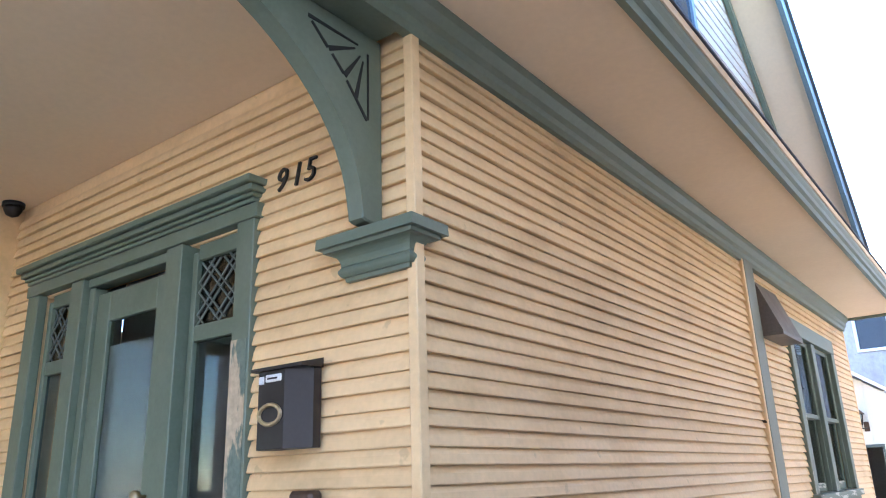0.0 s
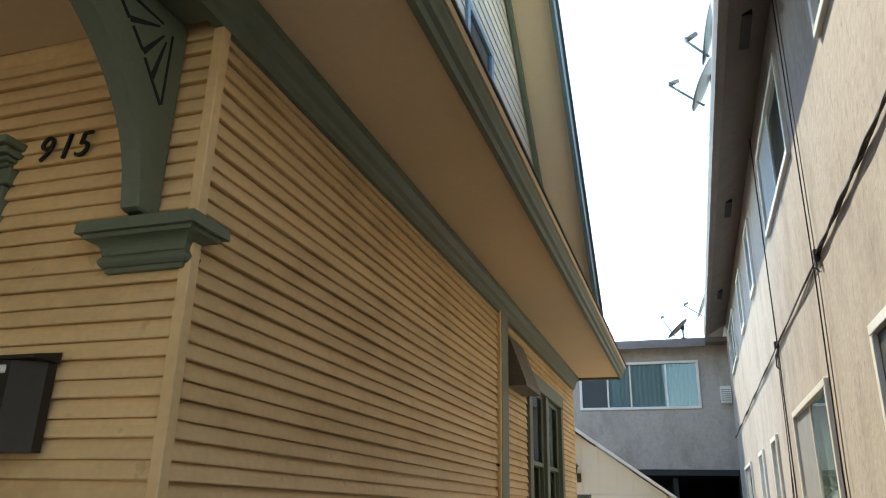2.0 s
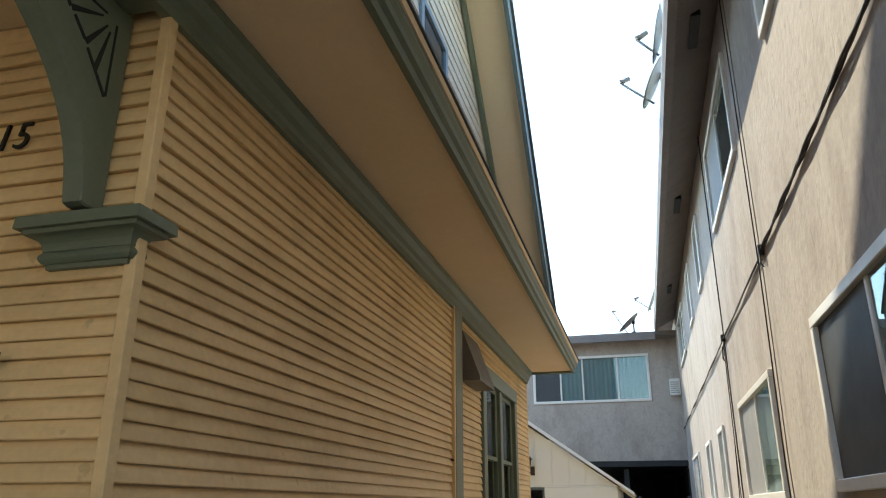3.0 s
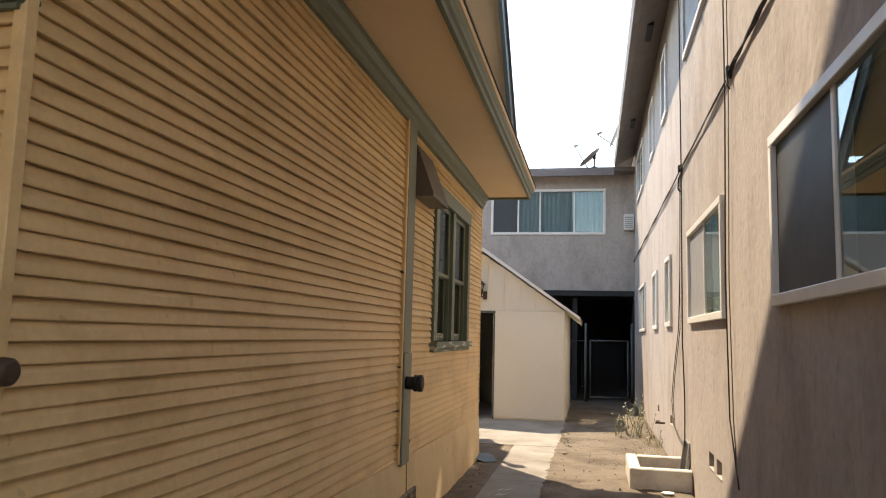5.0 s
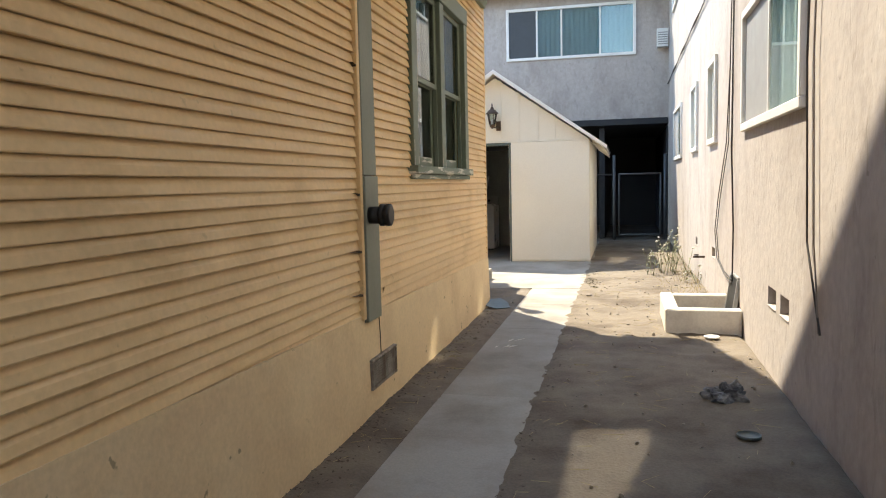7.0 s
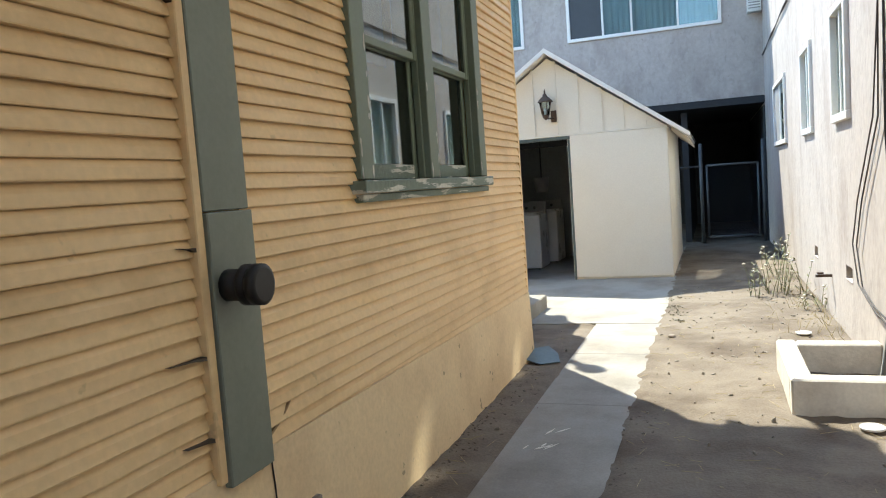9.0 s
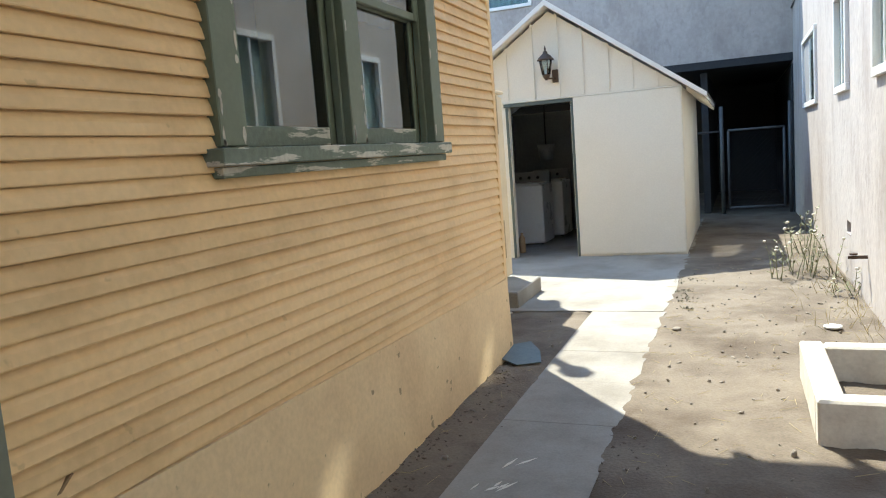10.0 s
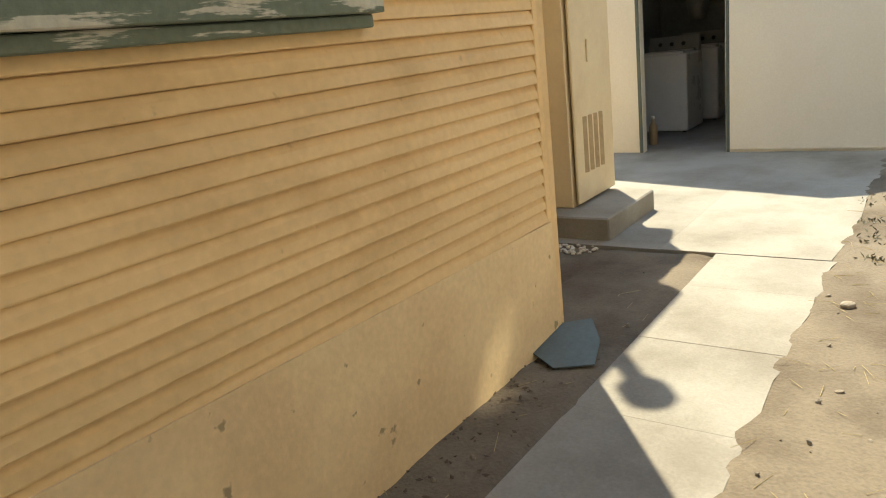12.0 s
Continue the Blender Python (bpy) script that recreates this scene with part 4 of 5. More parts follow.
box("peeling_patch", -2.594, -2.499, FYD - 0.003, FYD, 1.2, 2.25, PEEL, d, "peeling paint with bare wood")
box("frieze", -4.428, -2.471, FYD - 0.004, HF + 0.02, 2.737, 2.80, GREEN, d)
for z0, z1, o in ((2.802, 2.82, 0.012), (2.821, 2.838, 0.026), (2.839, 2.866, 0.045), (2.867, 2.897, 0.068)):
    box("crown_step", -4.41 - o * 0.6, -2.49 + o * 0.6, FYD - o, HF + 0.02, z0, z1, GREEN, d)
for a, b in ((-3.102, -2.982), (-3.946, -3.826)):
    box("post", a, b, FYD + 0.004, HF + 0.075, 0.70, 2.735, GREEN, d)
box("head_jamb", -3.821, -3.107, FYD + 0.03, HF + 0.075, 2.69, 2.735, GREEN, d)
box("door_stop", -3.821, -3.77, FYD + 0.04, HF + 0.075, 0.72, 2.688, GREEN, d)
box("door_stop", -3.144, -3.107, FYD + 0.04, HF + 0.075, 0.72, 2.688, GREEN, d)
leaf = box("door_leaf", -3.765, -3.649, HF + 0.03, HF + 0.07, 0.74, 2.65, GREEN, d)
box("stile", -3.241, -3.149, HF + 0.03, HF + 0.07, 0.74, 2.65, GREEN, leaf)
box("top_rail", -3.648, -3.243, HF + 0.032, HF + 0.068, 2.50, 2.65, GREEN, leaf)
box("kick_panel", -3.648, -3.243, HF + 0.032, HF + 0.068, 0.74, 1.35, GREEN, leaf)
g = box("pane", -3.659, -3.232, HF + 0.046, HF + 0.052, 1.34, 2.51, DOORGLASS, leaf)
g.visible_shadow = False
box("curtain", -3.649, -3.237, HF + 0.057, HF + 0.062, 1.34, 2.38, LINING, leaf, "grey door curtain")
lathe("door_knob", [(0.012, 0), (0.012, -0.03), (0.03, -0.04), (0.03, -0.06), (0.01, -0.07)], (-3.195, HF + 0.028, 1.68), BRASS, leaf, "tarnished brass knob", axis="y")
for a, b in ((-2.977, -2.601), (-4.285, -3.951)):
    sl = box("sidelight", a, a + 0.035, HF + 0.03, HF + 0.07, 0.74, 2.70, GREEN, d)
    box("stile", b - 0.03, b, HF + 0.03, HF + 0.07, 0.74, 2.70, GREEN, sl)
    for z0, z1 in ((2.66, 2.733), (2.30, 2.37), (0.74, 1.3)):
        box("rail", a + 0.037, b - 0.032, HF + 0.032, HF + 0.068, z0, z1, GREEN, sl)
    pa = box("pane", a + 0.033, b - 0.028, HF + 0.052, HF + 0.056, 1.29, 2.67, OLDGLASS, sl)
    pa.visible_shadow = False
    l0, l1, m0, m1 = a + 0.037, b - 0.032, 2.372, 2.658
    bm = bmesh.new()
    for off in (0.045, 0.0):
        for sgn in (1, -1):
            for k in range(-3, 6):
                pts = []
                n = 24
                for i in range(n + 1):
                    u = i / n
                    x = l0 + (l1 - l0) * u
                    z = m0 + (k * 0.143 + off) + sgn * u * 0.29 + (0.29 if sgn < 0 else 0) - 0.0
                    if m0 <= z <= m1:
                        pts.append((x, HF + 0.046, z))
                if len(pts) > 1:
                    add_tube(bm, pts[0], pts[-1], 0.0055, None, 5)
    part("lattice", bm, LEAD, sl, "grey leaded diamond lattice")
room = thing("wall_hall", -3.5, 4, 0.7, "dim hall behind the front door", "room", kind="structure")
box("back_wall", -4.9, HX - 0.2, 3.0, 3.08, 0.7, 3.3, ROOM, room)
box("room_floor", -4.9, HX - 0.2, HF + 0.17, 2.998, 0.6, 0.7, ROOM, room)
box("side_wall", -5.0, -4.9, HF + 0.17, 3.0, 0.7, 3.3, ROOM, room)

# ---- porch: number, mailbox, dome camera, small fittings ----
for ch, x in (("9", -2.372), ("1", -2.282), ("5", -2.208)):
    cu = bpy.data.curves.new("digit", "FONT")
    cu.body, cu.size, cu.extrude, cu.bevel_depth, cu.shear, cu.offset = ch, 0.135, 0.005, 0.0008, 0.22, -0.0016
    ob = new("house_digit", cu)
    me = bpy.data.meshes.new_from_object(ob)
    bpy.data.objects.remove(ob)
    me.materials.append(BLACK)
    dg = new("house_digit", me)
    dg.matrix_basis = pose(x, HF - 0.028, 2.805, 90, 0, 0)
    tagged(dg, "black raised house number digit %s" % {"9": "nine", "1": "one", "5": "five"}[ch], "digit", "house number")


def mailbox(x0, x1, y0, y1, z0, z1):
    t = thing("mailbox", (x0 + x1) / 2, y1, z0, "dark brown metal wall mailbox with an oval emblem", "mailbox")
    MB = surface("dark_brown_enamel", (0.022, 0.018, 0.017), 0.4, amount=0.3, scale=5, grain=60, bump=0.05)
    prism("body", [(x0, y1), (x0, y0 + 0.03), (x0 + 0.02, y0), (x1 - 0.09, y0), (x1, y0 + 0.05), (x1, y1)], "z", z0, z1, MB, t)
    prism("lid", [(y1, z1 + 0.001), (y0 - 0.015, z1 + 0.001), (y0 - 0.015, z1 + 0.012), (y1, z1 + 0.035)], "x", x0 - 0.01, x1 + 0.01, MB, t)
    bm = bmesh.new()
    c = Vector(((x0 + x1) / 2 - 0.035, y0 - 0.004, z0 + 0.115))
    rings = []
    for k in range(24):
        a = 2 * math.pi * k / 24
        out = Vector((math.cos(a), 0, math.sin(a)))
        mid = c + Vector((0.055 * math.cos(a), 0, 0.033 * math.sin(a)))
        rings.append([bm.verts.new(mid + 0.008 * (out * math.cos(t2) + Vector((0, math.sin(t2), 0)))) for t2 in [2 * math.pi * i / 6 for i in range(6)]])
    for k in range(24):
        p, q = rings[k], rings[(k + 1) % 24]
        for i in range(6):
            bm.faces.new((p[i], p[(i + 1) % 6], q[(i + 1) % 6], q[i]))
    part("emblem", bm, BRASS, t, "pale oval ring emblem")
    box("paper_label", x0 + 0.02, x0 + 0.05, y0 - 0.003, y0 + 0.012, z1 - 0.045, z1 - 0.015, PAPER, t, "small white sticker")
    box("paper_label", x0 + 0.055, x0 + 0.14, y0 - 0.003, y0 + 0.012, z1 - 0.04, z1 - 0.012, PAPER, t, "white name sticker")
    box("print", x0 + 0.07, x0 + 0.12, y0 - 0.005, y0 - 0.003, z1 - 0.03, z1 - 0.024, BLACK, t, "printed bar")


mailbox(-2.345, -2.10, 2.095, HF - 0.02, 1.825, 2.09)
t = thing("dome_camera", -4.63, 2.11, 3.25, "black security dome camera on the porch ceiling", "security camera")
lathe("mount", [(0.06, 0.06), (0.06, 0.085)], (-4.63, 2.11, 3.25), BLACK, t)
lathe("dome", [(0.01, 0.0), (0.035, 0.012), (0.05, 0.04), (0.05, 0.06)], (-4.63, 2.11, 3.25), BLACK, t)
t = thing("door_bell", -2.14, HF - 0.05, 1.60, "dark brown bell box below the mailbox", "bell")
box("bell_box", -2.19, -2.08, HF - 0.08, HF - 0.018, 1.58, 1.69, BRONZE, t, bevel=0.012)
t = thing("hose_valve", HX + 0.03, HF - 0.02, 1.45, "rusty brown round valve cap at the wall corner", "valve")
lathe("pipe", [(0.02, 0.026), (0.02, 0.044)], (HX, HF - 0.02, 1.45), BRONZE, t, axis="x")
lathe("cap", [(0.022, 0.0445), (0.034, 0.047), (0.036, 0.06), (0.034, 0.082), (0.024, 0.092)], (HX, HF - 0.02, 1.45), BRONZE, t, "round rusty cap", axis="x")

# ---- gable window ----
t = thing("window_15", GX, 5.9, 5.25, "blue-framed attic window in the shingled gable", "window", kind="structure")
gw = (5.53, 6.43, 4.98, 5.95)
BLUE = surface("pale_blue_frame_paint", (0.2, 0.27, 0.32), 0.4, amount=0.2, scale=4, grain=40, bump=0.05)
box("window_frame", GX - 0.015, GX + 0.03, gw[0], gw[1], gw[3] - 0.07, gw[3], BLUE, t)
box("window_frame", GX - 0.015, GX + 0.03, gw[0], gw[1], gw[2], gw[2] + 0.07, BLUE, t)
box("window_frame", GX - 0.015, GX + 0.03, gw[0], gw[0] + 0.08, gw[2] + 0.071, gw[3] - 0.071, BLUE, t)
box("window_frame", GX - 0.015, GX + 0.03, gw[1] - 0.08, gw[1], gw[2] + 0.071, gw[3] - 0.071, BLUE, t)
DARKGLASS = surface("dark_attic_glass", (0.02, 0.035, 0.05), 0.08, amount=0.1, scale=2, grain=20, bump=0, spec=0.8)
box("pane", GX - 0.012, GX + 0.006, gw[0] + 0.08, gw[1] - 0.08, gw[2] + 0.07, gw[3] - 0.07, DARKGLASS, t)


# ---- apartment wall: cables, conduits, vents, cooler ----
CABLE = surface("dark_cable_sheath", (0.035, 0.028, 0.025), 0.6, amount=0.3, scale=8, grain=50, bump=0.1)
PIPE = surface("stucco_painted_conduit", (0.2, 0.165, 0.14), 0.6, amount=0.4, scale=8, grain=50, bump=0.1)


def strand(y0, y1, z0, z1, sag, ph, x=AX - 0.025, n=40):
    return [(x + 0.006 * math.sin(ph + k), y0 + (y1 - y0) * k / n, z0 + (z1 - z0) * k / n + sag * math.sin(ph + k * 0.9)) for k in range(n + 1)]


t = thing("cable_bundle", AX - 0.03, 8, 3.55, "dark twisted cable bundle strung along the stucco wall", "cable")
for k in range(3):
    wire("strand", strand(1.22, 6.27, 3.63 - 0.009 * k, 3.575, 0.004, 2.1 * k, AX - 0.014 - 0.006 * k), 0.0075, CABLE, t)
    wire("strand", strand(6.27, FY - 0.01, 3.575 - 0.01 * k, 3.52, 0.003, 1.3 * k, AX - 0.014 - 0.005 * k), 0.006, CABLE, t)
box("clamp", AX - 0.045, AX - 0.002, 6.25, 6.30, 3.53, 3.62, CABLE, t)
box("clamp", AX - 0.05, AX - 0.002, 9.42, 9.48, 3.52, 3.60, CABLE, t)
wire("tie_end", [(AX - 0.04, 6.25, 3.53), (AX - 0.05, 6.22, 3.46), (AX - 0.03, 6.2, 3.42)], 0.006, CABLE, t)
for y, r, lab in ((6.48, 0.006, "dark"), (6.33, 0.0045, "thin")):
    t = thing("conduit", AX - 0.02, y, 0.55, "%s conduit running down the stucco wall" % lab, "conduit")
    wire("pipe", [(AX - 0.02, y, 6.15), (AX - 0.02, y, 3.4), (AX - 0.022, y + 0.1, 2.0), (AX - 0.022, y + 0.02, 1.0), (AX - 0.02, y - 0.28 if lab == "dark" else y - 0.1, 0.55)], r, CABLE if lab == "dark" else PIPE, t)
t = thing("conduit", AX - 0.02, 9.4, 0.4, "pair of slack black cables hanging down the wall", "cable")
wire("cable", [(AX - 0.02, 9.45, 6.2), (AX - 0.02, 9.4, 3.55), (AX - 0.025, 9.42, 1.6), (AX - 0.02, 9.3, 0.9), (AX - 0.03, 9.25, 0.42)], 0.008, CABLE, t)
for s, o in ((0.0, 0.0), (0.16, 0.03)):
    wire("slack_cable", [(AX - 0.03, 9.43, 3.5), (AX - 0.035, 9.5, 2.4), (AX - 0.03, 9.75 - s, 1.7), (AX - 0.03, 10.35 - s, 1.15), (AX - 0.03, 10.6 - s, 0.8), (AX - 0.03, 10.4 - s, 0.52), (AX - 0.03, 9.8, 0.42 + o), (AX - 0.03, 9.3, 0.40 + o)], 0.0055, CABLE, t)
wire("hook", [(AX - 0.03, 9.4, 3.5), (AX - 0.06, 9.3, 3.42), (AX - 0.06, 9.36, 3.3), (AX - 0.03, 9.42, 3.28)], 0.009, CABLE, t)
for y0, y1, z0, z1 in VENTS:
    t = thing("crawl_vent", AX, (y0 + y1) / 2, z0, "small open crawl-space vent hole in the stucco", "vent", "crawl vents")
    box("screen", AX + 0.06, AX + 0.07, y0, y1, z0, z1, BLACK, t)
    box("sill", AX - 0.006, AX + 0.05, y0 + 0.001, y1 - 0.001, z0, z0 + 0.008, STUCCO, t, bevel=0)
t = thing("water_tap", AX - 0.02, 11.9, 0.36, "brown garden tap pipe out of the wall", "tap")
tube("pipe", (AX, 11.9, 0.38), (AX - 0.14, 11.9, 0.38), 0.014, BRONZE, t)
lathe("handle", [(0.03, 0.02), (0.03, 0.035)], (AX - 0.1, 11.9, 0.38), BRONZE, t)
t = thing("air_conditioner", 0.6, FY, 4.3, "white window air conditioner box on the far wall", "air conditioner")
box("case", 0.50, 0.745, FY - 0.22, FY + 0.0, 4.32, 4.72, ENAMEL, t)
for k in range(6):
    box("grille_slat", 0.52, 0.725, FY - 0.228, FY - 0.2205, 4.37 + 0.05 * k, 4.39 + 0.05 * k, DISHGREY, t, bevel=0)
for y, ln in ((2.1, 0.5), (6.62, 0.55), (11.12, 0.6), (15.9, 0.55)):
    t = tagged(box("eave_vent", 0.50, 0.59, y, y + ln, 6.04, 6.10, BLACK, bevel=0), "dark slot vent in the apartment eave", "vent", "eave vents")


def dish(x, y, z, tip, side):
    """A satellite dish on a bent mast, its feed arm reaching to tip."""
    t = thing("satellite_dish", x, y, z, "grey satellite dish on a short mast at the roof edge", "satellite dish", "satellite dishes")
    top = Vector((x, y, z + 0.26))
    tube("mast", (x, y, z), top, 0.022, DISHGREY, t)
    tube("foot", (x, y, z), (x, y, z + 0.03), 0.07, BLACK, t)
    tip = Vector(tip)
    aim = (tip - top).normalized()
    rot = (aim + Vector((0, 0, 0.35))).to_track_quat("Z", "Y").to_matrix().to_4x4()
    bm = bmesh.new()
    rings = []
    for r, h in ((0.0, 0.0), (0.1, 0.006), (0.2, 0.024), (0.27, 0.045), (0.30, 0.058)):
        rings.append([bm.verts.new((1.0 * r * math.cos(2 * math.pi * i / 24), 1.15 * r * math.sin(2 * math.pi * i / 24), h)) for i in range(24)] if r else [bm.verts.new((0, 0, 0))])
    for i in range(24):
        bm.faces.new((rings[0][0], rings[1][i], rings[1][(i + 1) % 24]))
    for a, b in zip(rings[1:], rings[2:]):
        for i in range(24):
            bm.faces.new((a[i], a[(i + 1) % 24], b[(i + 1) % 24], b[i])).smooth = True
    bmesh.ops.transform(bm, matrix=Matrix.Translation(top + Vector((-0.08, 0, -0.02))) @ rot, verts=bm.verts[:])
    o = part("reflector", bm, DISHGREY, t)
    o.modifiers.new("thickness", "SOLIDIFY").thickness = 0.008
    low = Vector((x - 0.14, y, z - 0.03))
    tube("feed_arm", low, tip, 0.014, DISHGREY, t)
    tube("feed_horn", tip + Vector((0.0, 0, 0.01)), tip + (top - tip).normalized() * 0.12 + Vector((0, 0, 0.06)), 0.035, DISHGREY, t, r1=0.025)
    box("bracket", x - 0.04, x + 0.04, y - 0.05, y + 0.05, z + 0.24, z + 0.36, BLACK, t)


dish(0.36, 8.8, 6.42, (-0.164, 8.8, 6.74), 1)
dish(0.40, 7.75, 6.42, (0.042, 7.75, 6.63), 1)
dish(-0.24, FY - 0.3, 5.9, (-0.75, FY - 0.3, 6.50), 1)
dish(0.40, FY - 0.6, 6.42, (-0.17, FY - 0.6, 6.70), 1)

# ---- gate and fence under the far wing ----
GATE = surface("weathered_dark_steel", (0.1, 0.1, 0.1), 0.6, metal=0.3, amount=0.4, scale=8, grain=60, bump=0.1)
gate = thing("chain_link_gate", 0.1, 19.9, 0, "grey chain-link gate before the dark carport", "gate")
for x in (-0.44, 0.70):
    tube("post", (x, 19.9, -0.05), (x, 19.9, 1.95), 0.035, GATE, gate)
for a, b in (((-0.33, 1.51), (0.6, 1.51)), ((-0.33, 0.1), (0.6, 0.1)), ((-0.33, 0.1), (-0.33, 1.51)), ((0.6, 0.1), (0.6, 1.51))):
    tube("frame_tube", (a[0], 19.9, a[1]), (b[0], 19.9, b[1]), 0.022, GATE, gate)
bm = bmesh.new()
for s in (1, -1):
    for k in range(-18, 20):
        pts = [(-0.31 + 0.89 * i / 30, k * 0.085 + s * 0.89 * i / 30 + 0.1) for i in range(31)]
        pts = [p for p in pts if 0.12 < p[1] < 1.49]
        if len(pts) > 1:
            add_tube(bm, (pts[0][0], 19.9, pts[0][1]), (pts[-1][0], 19.9, pts[-1][1]), 0.0016, None, 4)
part("mesh", bm, GATE, gate, "chain-link wire")
tagged(box("wall_carport_side", -0.78, -0.66, FY + 0.2, 25.8, 0, 2.59, SHADEWALL), "dark partition in the carport", "wall", kind="structure")
# lining added over the stucco to carry the carport's shade
tagged(box("wall_carport_east", AX - 0.03, AX - 0.004, FY + 0.02, 25.89, -0.1, 2.59, SHADEWALL), "near-black lining over the stucco side of the carport", "wall", kind="structure")
fence = thing("fence_panel", -0.72, 19.9, 0, "short chain-link fence panel between gate and shed", "fence")
tube("rail", (-0.47, 19.9, 1.5), (-1.6, 19.9, 1.5), 0.02, GATE, fence)
tube("post", (-1.6, 19.9, -0.05), (-1.6, 19.9, 1.55), 0.03, GATE, fence)

# ---- window well, panel, litter ----
well = thing("window_well", 0.45, 9.3, 0, "low whitewashed concrete window well against the wall", "window well")
box("front_wall", 0.13, AX - 0.002, 8.80, 8.92, -0.05, 0.23, WELL, well, bevel=0.012)
box("side_wall", 0.13, 0.25, 8.922, 9.86, -0.05, 0.225, WELL, well, bevel=0.012)
box("back_wall", 0.252, AX - 0.002, 9.75, 9.86, -0.05, 0.22, WELL, well, bevel=0.012)
t = thing("window_screen", 0.70, 9.2, 0.0, "dark framed screen panel leaning in the window well", "screen")
bm = bmesh.new()
add_box(bm, -0.012, 0.012, -0.22, 0.22, 0, 0.48, 0.004)
bmesh.ops.transform(bm, matrix=pose(0.70, 9.25, 0.0, 0, 8, 0), verts=bm.verts[:])
part("mesh_panel", bm, BLACK, t)
for y0, y1, z0, z1 in ((-0.235, 0.235, 0.465, 0.49), (-0.235, 0.235, -0.0, 0.025), (-0.235, -0.205, 0.026, 0.464), (0.205, 0.235, 0.026, 0.464)):
    bm = bmesh.new()
    add_box(bm, -0.018, 0.018, y0, y1, z0, z1, 0.004)
    bmesh.ops.transform(bm, matrix=pose(0.70, 9.25, 0.0, 0, 8, 0), verts=bm.verts[:])
    part("frame", bm, DISHGREY, t)


def lid(x, y, r, mat, label):
    t = thing("plastic_lid", x, y, 0, label, "lid", "litter")
    lathe("rim", [(r * 0.8, 0.0), (r, 0.004), (r, 0.016), (r * 0.93, 0.018), (r * 0.9, 0.008), (r * 0.2, 0.008)], (x, y, ground_height(x, y) + 0.004), mat, t, seg=24)


lid(0.405, 6.13, 0.062, SHEET, "grey-green plastic bucket lid lying in the dirt")
lid(0.49, 8.58, 0.06, PAPER, "white plastic plate lying in the dirt")
lid(0.42, 11.0, 0.06, PAPER, "small white plate lying among dry weeds")
bm = bmesh.new()
bmesh.ops.create_icosphere(bm, subdivisions=4, radius=0.13)
for v in bm.verts:
    k = 1 + 0.55 * noise.noise(v.co * 14) + 0.3 * noise.noise(v.co * 33)
    v.co = Vector((v.co.x * 1.0 * k, v.co.y * 0.7 * k, max(-0.02, v.co.z * 0.75 * k)))
bmesh.ops.transform(bm, matrix=pose(0.38, 6.85, 0.01, 0, 0, 20), verts=bm.verts[:])
tagged(part("crumpled_cloth", bm, CLOTH), "dark crumpled cloth with pale patches on the dirt", "cloth", "litter")


# ---- weeds ----
def weed(x, y, h, n, seed):
    rng = random.Random(seed)
    t = thing("weed_plant", x, y, 0, "tall straggly weed with dry white flower heads", "weed", "weeds")
    leaves = bmesh.new()
    for k in range(n):
        stems, heads = bmesh.new(), bmesh.new()
        p = Vector((x + rng.uniform(-0.12, 0.12), y + rng.uniform(-0.15, 0.15), -0.02))
        d = Vector((rng.uniform(-0.3, 0.3), rng.uniform(-0.3, 0.3), 1)).normalized()
        hh = h * rng.uniform(0.5, 1.05)
        for s in range(5):
            q = p + d * hh / 5
            add_tube(stems, p, q, 0.005 - 0.0006 * s, 0.0045 - 0.0006 * s, 5)
            for _ in range(2):
                a = rng.uniform(0, 6.28)
                o = Vector((math.cos(a), math.sin(a), rng.uniform(0.1, 0.7))) * rng.uniform(0.04, 0.09)
                side = Vector((-o.y, o.x, 0)).normalized() * 0.010
                v = [leaves.verts.new(c) for c in (q, q + o * 0.5 + side, q + o, q + o * 0.5 - side)]
                leaves.faces.new(v)
            d = (d + Vector((rng.uniform(-0.15, 0.15), rng.uniform(-0.15, 0.15), 0))).normalized()
            p = q
        bmesh.ops.create_icosphere(heads, subdivisions=1, radius=rng.uniform(0.012, 0.022), matrix=Matrix.Translation(p) @ Matrix.Diagonal((1, 1, 0.7, 1)))
        part("stem", stems, LEAF, t)
        part("flower_head", heads, PETAL, t, "dry whitish flower head")
    tagged(part("leaves", leaves, LEAF, t), kind="stuff")


weed(0.36, 13.3, 0.72, 9, 1)
weed(0.55, 13.0, 0.55, 7, 2)
weed(0.22, 12.9, 0.42, 6, 3)
weed(0.62, 12.3, 0.3, 5, 4)
weed(0.5, 14.6, 0.5, 6, 5)

# ---- gable shingles ----
rows_gable = thing("gable_shingles", GX, RIDGE, 3.6, "rows of pale painted shingles on the gable", "shingles", kind="structure")
z = 3.62
while z < RZ - 0.3:
    half = (RZ - 0.16 - z - 0.125) / SLOPE
    spans = [(max(RIDGE - half, 0.0), RIDGE + half)]
    if gw[2] - 0.1 < z < gw[3]:
        spans = [(max(RIDGE - half, 0.0), gw[0] - 0.002), (gw[1] + 0.002, RIDGE + half)]
    for a, b in spans:
        b = min(b, EAVEY - 0.45)
        if b - a > 0.1:
            bm = bmesh.new()
            add_prism(bm, [(GX - 0.017, z), (GX + 0.006, z), (GX - 0.006, z + 0.128), (GX - 0.017, z + 0.128)], "y", a, b)
            part("shingle_course", bm, SHINGLE, rows_gable)
    z += 0.13

# ---- wire on the foundation, gravel by the pad, unseen sky-blocking wall ----
t = thing("drop_wire", HX + 0.03, 6.39, 0.36, "thin dark wire down the foundation wall", "wire")
